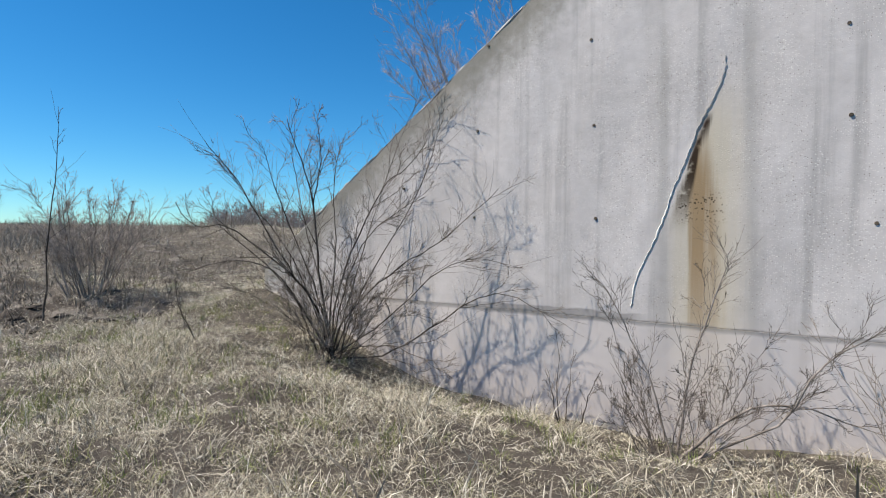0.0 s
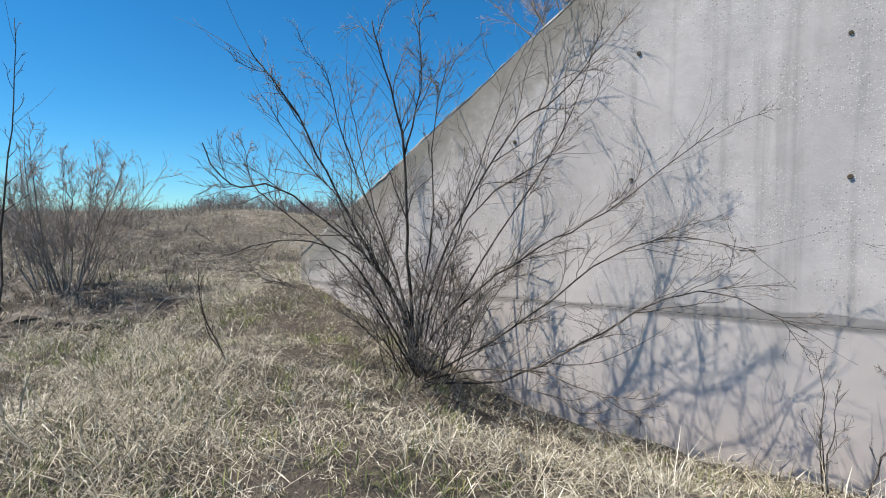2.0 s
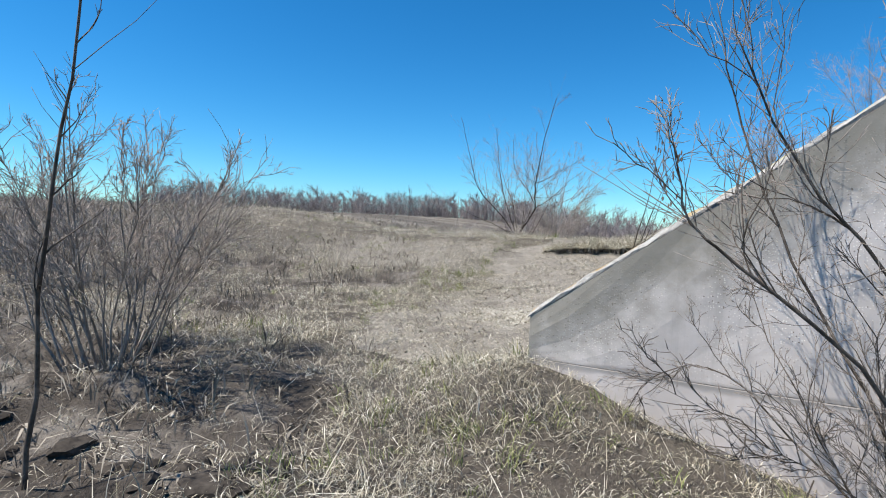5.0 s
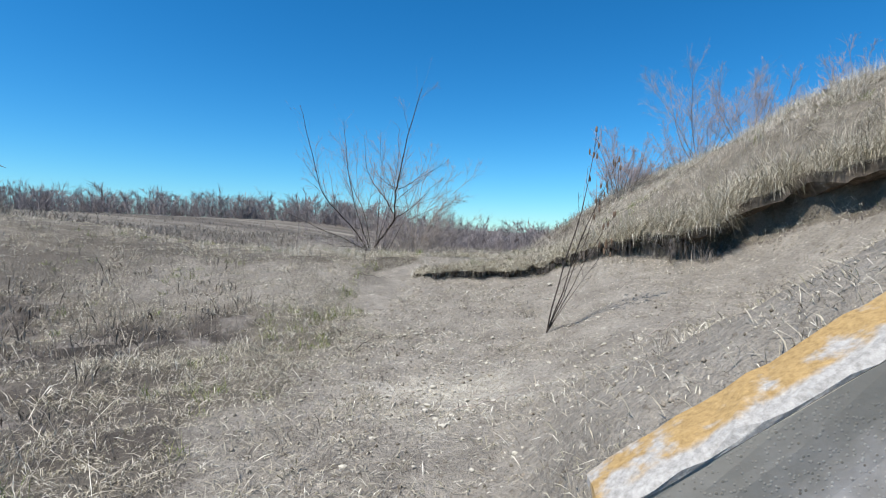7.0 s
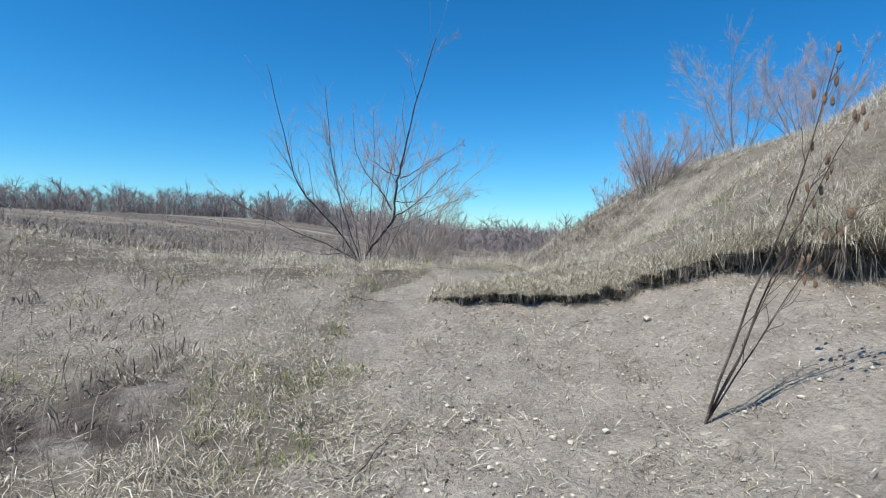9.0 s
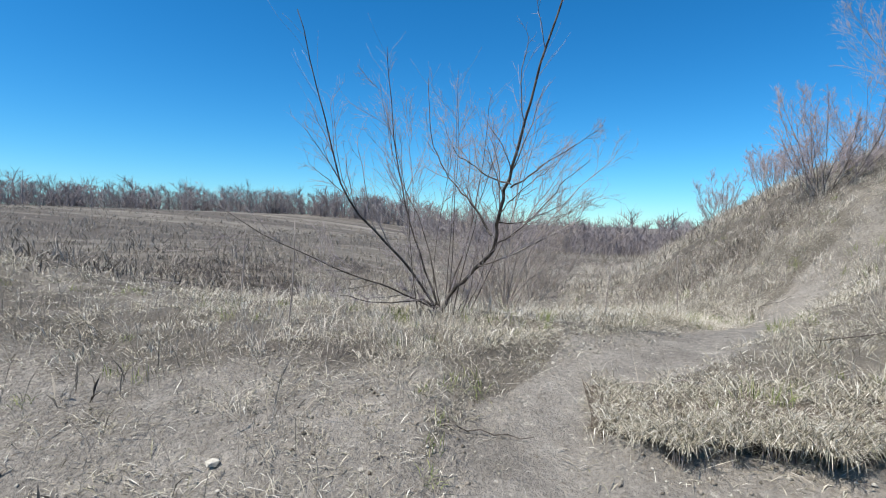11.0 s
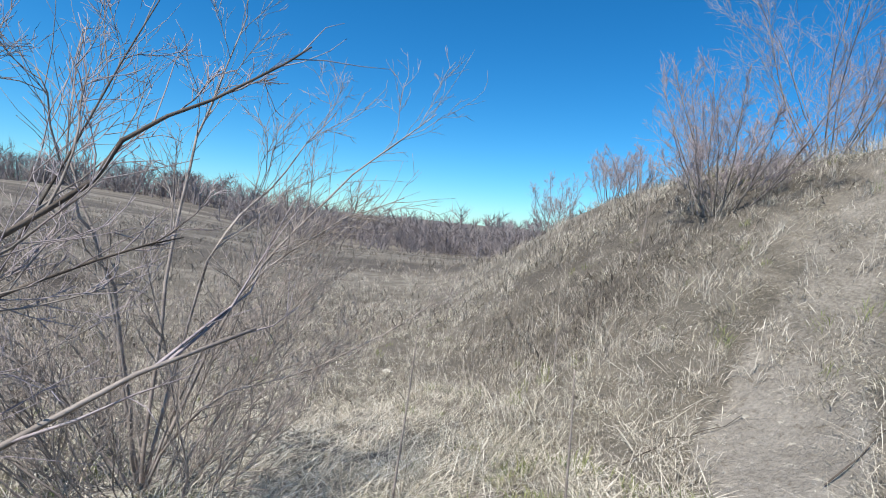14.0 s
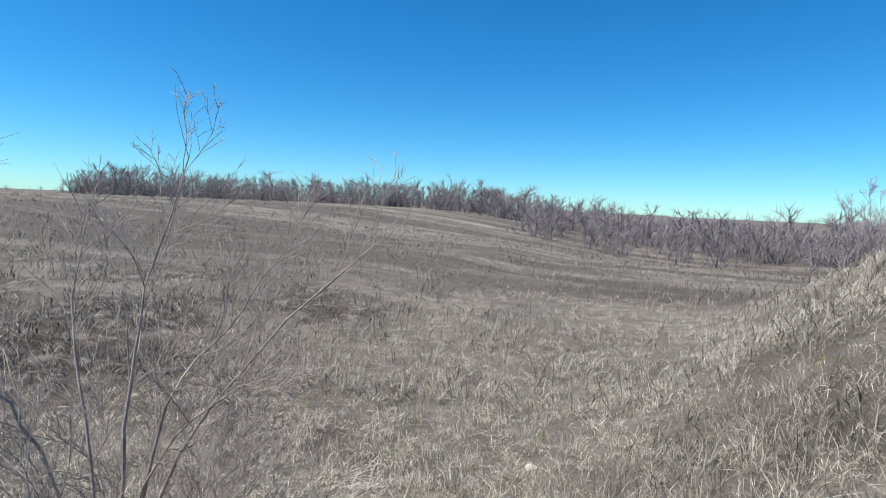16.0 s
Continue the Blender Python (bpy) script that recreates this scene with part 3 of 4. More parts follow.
def build_headwall():
    wall = thing("headwall", (0, 0, 0), "weathered grey concrete headwall with raked top and rust stain", "concrete wall", kind="structure")
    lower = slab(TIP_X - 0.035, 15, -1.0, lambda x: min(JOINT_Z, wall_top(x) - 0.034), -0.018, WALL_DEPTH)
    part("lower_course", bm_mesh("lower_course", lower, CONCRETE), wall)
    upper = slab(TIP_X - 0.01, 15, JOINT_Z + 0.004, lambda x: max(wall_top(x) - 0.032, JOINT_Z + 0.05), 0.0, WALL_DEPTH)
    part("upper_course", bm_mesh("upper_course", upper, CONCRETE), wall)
    bm = bmesh.new()
    rng = random.Random(5)
    rows = []
    for i in range(90):
        x = TIP_X - 0.025 + i * (CREST_Z - TIP_Z) / RAKE / 80
        z = float(wall_top(x)) if i < 81 else CREST_Z
        c = lambda: rng.gauss(0, 0.006)
        rows.append([bm.verts.new(v) for v in ((x, 0.0, z - 0.03), (x, -0.003 + 0.3 * c(), z - 0.018 + c()), (x, 0.02 + c(), z + c()), (x, 0.14, z + 0.008 + c()),
                                               (x, WALL_DEPTH + 0.02, z + c()), (x, WALL_DEPTH + 0.02, z - 0.03))])
    for r, s in zip(rows, rows[1:]):
        for k in range(6):
            bm.faces.new((r[k], s[k], s[(k + 1) % 6], r[(k + 1) % 6]))
    bm.faces.new(rows[0][::-1])
    bm.faces.new(rows[-1])
    bmesh.ops.recalc_face_normals(bm, faces=bm.faces)
    part("coping", bm_mesh("coping", bm, COPING), wall, "pale coping with orange lichen")
    # lime crust that has grown along the crack
    line = smooth_line([Vector(v) for v in ((-1.03, 0, 1.13), (-0.985, 0, 1.41), (-0.85, 0, 1.72), (-0.755, 0, 1.97), (-0.71, 0, 2.14), (-0.6, 0, 2.45), (-0.47, 0, 2.8), (-0.4, 0, 2.94), (-0.33, 0, 3.13), (-0.31, 0, 3.3))], 6)
    bm = bmesh.new()
    rows = []
    for i, q in enumerate(line):
        u = i / (len(line) - 1)
        w = (0.0105 if u < 0.5 else 0.004) * rng.uniform(0.35, 1.4) * (1 - 0.6 * u)
        x = q.x + rng.gauss(0, 0.004)
        rows.append([bm.verts.new((x - w, -0.003, q.z)), bm.verts.new((x, -0.012, q.z)), bm.verts.new((x + w, -0.003, q.z))])
    for r, s in zip(rows, rows[1:]):
        bm.faces.new((r[0], s[0], s[1], r[1]))
        bm.faces.new((r[1], s[1], s[2], r[2]))
    part("crack_crust", bm_mesh("crack_crust", bm, LIME), wall, "white lime crust along a crack")
    # form-tie plugs, a little sunk and dark
    for x, z in ((-1.37, 1.94), (-2.67, 1.96), (0.71, 1.89), (-2.64, 2.88), (-1.4, 2.82), (0.54, 2.71), (-1.44, 3.63), (0.51, 3.4), (-2.52, 3.76), (-3.6, 2.3)):
        bm = bmesh.new()
        bmesh.ops.create_cone(bm, cap_ends=True, segments=9, radius1=0.017, radius2=0.013, depth=0.012, matrix=Matrix.Translation((x, -0.002, z)) @ Matrix.Rotation(radians(90), 4, "X"))
        part("tie_plug", bm_mesh("tie_plug", bm, DARK_SHADED_EARTH), wall, "dark form-tie plug")


build_headwall()


# ---- shrubs and trees ----
def pts(*rows):
    return smooth_line([Vector(r) for r in rows])


def build_plants():
    # the large shrub before the wall
    p = at_ground(-4.05, -0.72)
    lines = [
        pts(p, (-4.08, -0.92, 0.96), (-4.09, -1.18, 1.27), (-4.24, -1.44, 1.55), (-4.53, -1.69, 1.84), (-4.65, -1.95, 1.84), (-4.56, -2.2, 2.05)),
        pts(p, (-4.06, -0.94, 0.97), (-4.11, -1.2, 1.33), (-4.23, -1.47, 1.82), (-4.33, -1.73, 2.28), (-4.45, -2.0, 2.62)),
        pts(p, (-4.06, -0.82, 0.95), (-4.02, -0.96, 1.38), (-3.95, -1.11, 2.11), (-3.97, -1.25, 2.5), (-4.02, -1.4, 2.9)),
        pts((-3.95, -1.1, 2.08), (-3.8, -1.15, 2.5), (-3.75, -1.25, 2.95)),
        pts(p, (-4.03, -0.7, 0.93), (-3.74, -0.74, 1.58), (-3.34, -0.77, 2.22), (-2.99, -0.8, 2.43), (-2.75, -0.8, 2.7)),
        pts(p, (-3.95, -0.66, 0.78), (-3.54, -0.66, 1.18), (-3.12, -0.66, 1.47), (-2.7, -0.65, 1.7), (-2.1, -0.6, 2.2)),
        pts(p, (-4.01, -0.65, 0.92), (-3.7, -0.63, 1.65), (-3.29, -0.62, 1.98), (-2.92, -0.6, 2.15)),
        pts(p, (-4.11, -1.03, 0.91), (-4.23, -1.39, 1.4), (-4.45, -1.74, 1.5), (-4.51, -2.1, 1.42)),
        pts(p, (-4.05, -0.75, 0.93), (-3.88, -0.84, 1.58), (-3.84, -0.92, 2.13), (-3.7, -1.0, 2.75)),
        pts(p, (-4.08, -0.83, 0.94), (-4.25, -0.99, 1.57), (-4.45, -1.14, 2.23), (-4.5, -1.3, 2.7)),
        pts(p, (-3.4, -0.65, 0.5), (-2.84, -0.6, 0.83), (-2.42, -0.55, 1.12), (-2.07, -0.5, 1.22), (-1.6, -0.45, 1.02)),
        pts(p, (-3.5, -0.9, 0.62), (-2.95, -1.0, 0.7), (-2.4, -1.05, 0.55)),
        pts(p, (-4.4, -0.55, 1.2), (-4.75, -0.45, 1.9), (-4.95, -0.4, 2.5), (-5.05, -0.42, 2.95)),
        pts(p, (-4.5, -0.4, 0.8), (-4.9, -0.3, 1.15), (-5.2, -0.28, 1.1), (-5.35, -0.3, 0.9)),
        pts(p, (-3.6, -0.6, 1.35), (-3.1, -0.5, 2.15), (-2.8, -0.45, 2.95)),
        pts(p, (-3.3, -0.7, 0.9), (-2.75, -0.75, 1.35), (-2.35, -0.7, 1.55), (-1.9, -0.65, 1.5)),
        pts(p, (-3.95, -0.35, 1.5), (-3.75, -0.2, 2.3), (-3.5, -0.15, 2.95), (-3.28, -0.12, 3.3)),
        pts(p, (-4.45, -1.1, 1.3), (-4.95, -1.35, 1.75), (-5.1, -1.4, 1.9), (-5.15, -1.42, 2.1)),
        pts(p, (-4.35, -1.0, 1.5), (-4.8, -1.2, 2.1), (-5.0, -1.35, 2.5)),
    ]
    radii = (0.013, 0.014, 0.016, 0.008, 0.011, 0.011, 0.009, 0.009, 0.01, 0.011, 0.011, 0.008, 0.009, 0.007, 0.009, 0.008, 0.006, 0.009, 0.009)
    stems = list(zip(lines, radii)) + fan(3, p, 22, 1.9, 0.6, 0.0058, 0.4, 0.03, wander=0.15, girth=0.24) + fan(4, p, 9, 1.6, 0.55, 0.0055, 0.4, 0.0, (0.7, 0.15), wander=0.2, girth=0.28)
    shrub("shrub", 21, p, stems, "bare dark thorny shrub spreading in front of the concrete wall", "shrub", twig=BARK_GREY, bark=BARK_DARK, side=10, twiglets=10, reach=0.34, thin=0.0016, wiggle=0.2, pick=True)
    # shrub and suckers under the rust stain
    p = at_ground(-0.55, -0.75)
    lines = [
        pts(p, (-0.2, -0.75, 0.45), (0.15, -0.7, 0.62), (0.75, -0.7, 0.5)),
        pts(p, (0.1, -0.8, 0.5), (0.35, -0.8, 0.95), (0.75, -0.7, 1.25)),
        pts(p, (-0.75, -0.7, 0.7), (-1.0, -0.7, 1.2), (-1.25, -0.65, 1.5)),
        pts(p, (-0.45, -0.65, 0.8), (-0.3, -0.6, 1.35), (-0.2, -0.6, 1.7)),
    ]
    stems = list(zip(lines, (0.015, 0.012, 0.009, 0.01))) + fan(8, p, 17, 1.35, 0.8, 0.007, 0.5, 0.02, wander=0.1, girth=0.2)
    shrub("shrub", 22, p, stems, "bare tangled shrub below the rust stain on the wall", "shrub", twig=BARK_DARK, bark=BARK_GREY, side=9, twiglets=8, reach=0.4, thin=0.0013, wiggle=0.2, pick=True)
    p = at_ground(0.9, -0.6)
    shrub("shrub", 23, p, fan(9, p, 8, 1.3, 0.7, 0.009, 0.5, -0.02, wander=0.12, girth=0.25), "low arching bare shrub against the concrete", "shrub", twig=BARK_GREY, bark=BARK_GREY, side=4, twiglets=3, thin=0.0017)
    p = at_ground(-1.45, -0.55)
    shrub("shrub", 24, p, fan(12, p, 4, 1.0, 0.25, 0.008, 0.6, 0.05, girth=0.1), "thin upright bare sucker beside the wall", "shrub", twig=BARK_GREY, bark=BARK_DARK, side=5, twiglets=3, thin=0.0016)
    # shrub on the burnt patch, and the thin sapling beside it
    p = at_ground(-8.7, -1.0)
    shrub("shrub", 25, p, fan(13, p, 24, 2.0, 0.68, 0.011, 0.6, 0.07, wander=0.08, girth=0.25), "many-stemmed bare shrub on burnt ground", "shrub", twig=BARK_PALE, bark=BARK_GREY, side=10, twiglets=9, reach=0.42, thin=0.0021, wiggle=0.18)
    p = at_ground(-7.6, -2.05)
    r = random.Random(4)
    shrub("sapling", 26, p, [(sway(r, p - Vector((0, 0, 0.05)), Vector((0.1, 0, 1)), 2.7, 12, 0.03, 0.02), 0.012)], "thin dark upright sapling with short side twigs", "sapling", twig=BARK_DARK, bark=BARK_DARK, side=12, twiglets=2, reach=0.14, thin=0.0018)
    for i, (x, y, h) in enumerate(((-30, 3.5, 2.4), (-34, 2.2, 2.8), (-37, 4.6, 3.0), (-42, 4.2, 3.2), (-33, 0.4, 2.4), (-40, 1.2, 3.0), (-12.6, 0.5, 0.9))):
        p = at_ground(x, y)
        shrub("shrub", 40 + i, p, fan(50 + i, p, 12, h, 0.6, 0.014, 0.6, 0.06, girth=0.3), "grey leafless shrub out in the dry field", "shrub", side=8, twiglets=6, thin=0.006, group="shrubs in the field")
    # twig before the wall end
    p = at_ground(-4.95, -1.75)
    shrub("twig_shoot", 28, p, [(pts(p, (-4.93, -1.95, 1.05), (-4.9, -2.0, 1.35)), 0.006), (pts(p, (-5.1, -1.8, 0.9), (-5.15, -1.8, 1.2)), 0.005)], "small bare dark shoot in the grass", "shoot", twig=BARK_DARK, bark=BARK_DARK, side=3, twiglets=1, thin=0.0015)
    # leaning seed-head sapling on the washed soil
    p = at_ground(-5.85, 3.68)
    r = random.Random(9)
    st = [(sway(r, p, Vector((0.2 + 0.09 * k, -0.24 + 0.07 * k, 1)), 2.0 - 0.22 * k, 8, 0.04, 0.0), 0.008 - 0.001 * k) for k in range(5)]
    top = shrub("seed_sapling", 29, p, st, "slender dead stalks with brown seed heads on bare soil", "dead plant", twig=BARK_DARK, bark=BARK_DARK, side=4, twiglets=1, reach=0.22, thin=0.0016)
    for line, _ in st:
        for _ in range(6):
            q, d = along(line, r.uniform(0.72, 1.0))
            bm = bmesh.new()
            bmesh.ops.create_icosphere(bm, subdivisions=1, radius=1.0)
            for v in bm.verts:
                v.co *= r.uniform(0.75, 1.2)
            bmesh.ops.transform(bm, matrix=Matrix.Translation(q - p + Vector((r.gauss(0, 0.03), r.gauss(0, 0.03), 0))) @ Matrix.Diagonal((0.011, 0.011, 0.032, 1)), verts=bm.verts)
            part("seed_head", bm_mesh("seed_head", bm, SEED), top)
    # the open tree beyond the gap in the turf
    p = at_ground(-8.82, 8.55)
    lines = [
        pts(p, (-8.7, 8.48, 1.74), (-8.48, 8.27, 1.98), (-8.29, 8.0, 2.2), (-8.24, 7.78, 2.48), (-8.15, 7.54, 2.78), (-8.03, 7.36, 3.2), (-7.9, 7.22, 3.7), (-7.7, 7.1, 4.35)),
        pts((-8.29, 8.0, 2.2), (-8.23, 8.1, 2.26), (-8.07, 8.2, 2.38), (-7.83, 8.35, 2.62), (-7.66, 8.5, 2.86), (-7.43, 8.65, 3.05)),
        pts((-8.13, 7.5, 2.71), (-8.01, 7.75, 2.81), (-7.86, 7.95, 2.95), (-7.64, 8.15, 3.1), (-7.37, 8.35, 3.32)),
        pts((-8.25, 7.85, 2.43), (-8.07, 8.1, 2.44), (-7.86, 8.3, 2.53), (-7.62, 8.5, 2.64)),
        pts((-8.22, 7.76, 2.52), (-8.13, 7.9, 2.63), (-7.97, 8.0, 2.8), (-7.78, 8.1, 2.95), (-7.68, 8.2, 3.08)),
        pts((-8.13, 7.5, 2.73), (-8.32, 7.6, 2.8), (-8.48, 7.7, 2.91), (-8.63, 7.8, 3.03), (-8.75, 7.9, 3.3)),
        pts((-8.3, 7.95, 2.32), (-8.42, 8.05, 2.5), (-8.6, 8.2, 2.7), (-8.78, 8.3, 2.9), (-8.94, 8.4, 3.24), (-9.0, 8.45, 3.8)),
        pts(p, (-9.2, 8.35, 2.05), (-9.62, 8.0, 2.6), (-9.8, 7.85, 3.3), (-10.0, 7.7, 4.2)),
        pts(p, (-9.05, 8.5, 2.1), (-9.25, 8.5, 2.75), (-9.35, 8.45, 3.4), (-9.4, 8.4, 4.1)),
        pts(p, (-9.1, 8.1, 1.75), (-9.5, 7.75, 1.95), (-10.0, 7.45, 2.2), (-10.5, 7.3, 2.5)),
        pts(p, (-8.6, 8.9, 2.3), (-8.5, 9.1, 3.1), (-8.45, 9.2, 3.8)),
        pts(p, (-9.1, 8.95, 2.3), (-9.5, 9.3, 3.0), (-9.7, 9.5, 3.7)),
        pts(p, (-8.95, 8.2, 1.68), (-9.3, 8.0, 1.66), (-9.6, 7.8, 1.75)),
    ]
    stems = list(zip(lines, (0.024, 0.01, 0.008, 0.0065, 0.006, 0.007, 0.012, 0.015, 0.012, 0.01, 0.009, 0.009, 0.012))) + fan(31, p, 13, 1.2, 0.8, 0.005, 0.4, 0.03, wander=0.12, girth=0.4) + fan(35, p, 7, 2.6, 0.5, 0.0065, 0.6, 0.06, wander=0.08, girth=0.3)
    shrub("open_tree", 30, p, stems, "leafless many-stemmed young tree with reddish twig tips", "tree", twig=BARK_TIP, bark=BARK_DARK, side=9, twiglets=9, reach=0.36, thin=0.0012, pick=True, shoot_bark=BARK_GREY)
    # pale shrub lower down the slope
    p = at_ground(-8.25, 10.1)
    lines = [
        pts(p, (-8.2, 10.15, 2.3), (-8.12, 10.2, 3.0), (-7.95, 10.3, 3.65)),
        pts(p, (-7.9, 10.2, 2.2), (-7.5, 10.3, 2.75), (-6.95, 10.4, 3.3)),
        pts(p, (-8.45, 10.1, 2.3), (-8.7, 10.2, 2.9), (-8.72, 10.35, 3.5)),
        pts(p, (-8.05, 10.25, 2.4), (-7.8, 10.4, 2.8), (-7.5, 10.5, 3.25)),
        pts(p, (-8.8, 10.0, 1.95), (-9.4, 9.9, 2.2), (-10.0, 9.8, 2.6)),
        pts(p, (-7.95, 9.95, 1.75), (-7.45, 10.0, 1.95), (-6.9, 10.05, 2.3)),
        pts(p, (-8.3, 9.8, 2.3), (-8.4, 9.65, 2.7), (-8.45, 9.5, 3.1)),
        pts(p, (-7.95, 10.05, 2.1), (-7.5, 10.05, 2.6), (-7.1, 10.1, 2.8)),
    ]
    stems = list(zip(lines, (0.012, 0.011, 0.01, 0.01, 0.009, 0.009, 0.01, 0.008))) + fan(32, p, 44, 1.75, 0.95, 0.006, 0.4, 0.02, wander=0.13, girth=0.4)
    shrub("shrub", 33, p, stems, "pale bare shrub with fanning shoots in tall dry grass", "shrub", twig=BARK_PALE, bark=BARK_PALE, side=9, twiglets=9, reach=0.4, thin=0.0015, wiggle=0.17, pick=True)
    # shrubs along the mound
    hill = ((-3.1, 13.3, 1.9, 24, 0.85), (-0.2, 12.4, 2.3, 16, 0.6), (-0.7, 14.3, 3.2, 14, 0.55), (0.1, 18.0, 2.2, 16, 0.6), (-2.0, 17.5, 1.3, 14, 0.5), (-1.0, 20.5, 1.6, 14, 0.5), (-1.6, 22.5, 1.7, 12, 0.5),
            (2.6, 9.0, 2.6, 16, 0.6), (0.4, 6.6, 1.9, 14, 0.6), (-1.2, 24.5, 1.8, 12, 0.5), (1.5, 11.5, 2.4, 14, 0.6), (2.5, 16.5, 2.6, 14, 0.5))
    for i, (x, y, h, n, s) in enumerate(hill):
        p = at_ground(x, y)
        shrub("shrub", 60 + i, p, fan(80 + i, p, n, h, s * 1.15, 0.012, 0.5, 0.05, girth=0.3), "bushy leafless shrub on the grassy mound" if h < 2.2 else "tall leafless shrub on top of the grassy mound", "shrub", twig=BARK_TIP, bark=BARK_GREY, side=9, twiglets=9, reach=0.46, thin=0.0022, group="shrubs on the mound")
    # shrub behind the headwall, over its rake
    for x, y, h, k in ((-3.3, 0.75, 1.7, 91), (-2.3, 1.1, 1.5, 92)):
        p = at_ground(x, y)
        shrub("shrub", k, p, fan(k + 5, p, 11, h, 0.8, 0.01, 0.6, 0.04, (-0.35, -0.05), girth=0.2), "pale bare shrub growing behind the raked wall top", "shrub", twig=BARK_TIP, bark=BARK_PALE, side=9, twiglets=8, reach=0.45, thin=0.0019)


# charred earth, blackened further for the shade inside the hollow
CHAR_SHADE = plain_material("shaded_charred_earth", (0.018, 0.015, 0.013), (0.075, 0.063, 0.052), 18)
SEED = plain_material("seed_husk", (0.12, 0.08, 0.055), (0.24, 0.17, 0.12), 60)
build_plants()


# ---- turf edge ----
def build_turf_edge():
    rng = random.Random(17)
    top = thing("turf_edge", (0, 0, 0), "overhanging broken turf with soil painted dark for crevice shade, and hanging roots", "turf bank", kind="structure")
    xs = np.arange(-7.6, -1.9, 0.045)
    bm = bmesh.new()
    rows = []
    for x in xs:
        y = float(cut_y(x))
        zo = float(ground(x, y - 0.1))
        deep = float(S(-4.6, -3.2, x))
        hang = 0.01 + 0.13 * deep + rng.uniform(-0.05, 0.06)
        back = y + 0.26 + 0.24 * deep
        zt = float(ground(x, back + 0.1))
        thick = 0.04 + 0.05 * deep + rng.uniform(0, 0.04)
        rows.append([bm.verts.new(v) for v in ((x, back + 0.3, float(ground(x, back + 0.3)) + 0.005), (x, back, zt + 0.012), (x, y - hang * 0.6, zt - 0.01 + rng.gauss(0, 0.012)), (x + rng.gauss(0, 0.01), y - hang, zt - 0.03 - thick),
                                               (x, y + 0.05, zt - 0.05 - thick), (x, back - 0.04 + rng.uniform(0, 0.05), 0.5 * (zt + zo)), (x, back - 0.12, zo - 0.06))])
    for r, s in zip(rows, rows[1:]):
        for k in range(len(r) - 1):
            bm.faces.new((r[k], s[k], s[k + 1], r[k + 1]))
    # soil under the overhang; its dark colour includes the crevice shade
    part("soil_face", bm_mesh("soil_face", bm, DARK_SHADED_EARTH), top)
    roots = Tubes()
    for _ in range(900):
        x = rng.uniform(-7.4, -1.95)
        y = float(cut_y(x)) - rng.uniform(0.0, 0.08) - 0.08 * S(-6, -3, x)
        zt, zo = float(ground(x, y + 0.3)), float(ground(x, y - 0.15))
        ln = min(max(zt - zo, 0.05) * rng.uniform(0.4, 1.1), 0.5)
        q = Vector((x, y, zt - 0.02))
        roots.add(sway(rng, q, Vector((rng.gauss(0, 0.2), rng.gauss(-0.1, 0.2), -1)), ln, 3, 0.12, -0.1), 0.003, 0.0015, 3)
    part("hanging_roots", roots.mesh("hanging_roots", BARK_GREY), top, "dry hanging roots")


build_turf_edge()


# ---- loose stones, sticks and stalks ----
def pebble(seed):
    r = random.Random(seed)
    bm = bmesh.new()
    bmesh.ops.create_icosphere(bm, subdivisions=1, radius=1.0)
    for v in bm.verts:
        v.co *= r.uniform(0.7, 1.15)
        v.co.z *= 0.62
    return bm_mesh("stone", bm, CHALK)


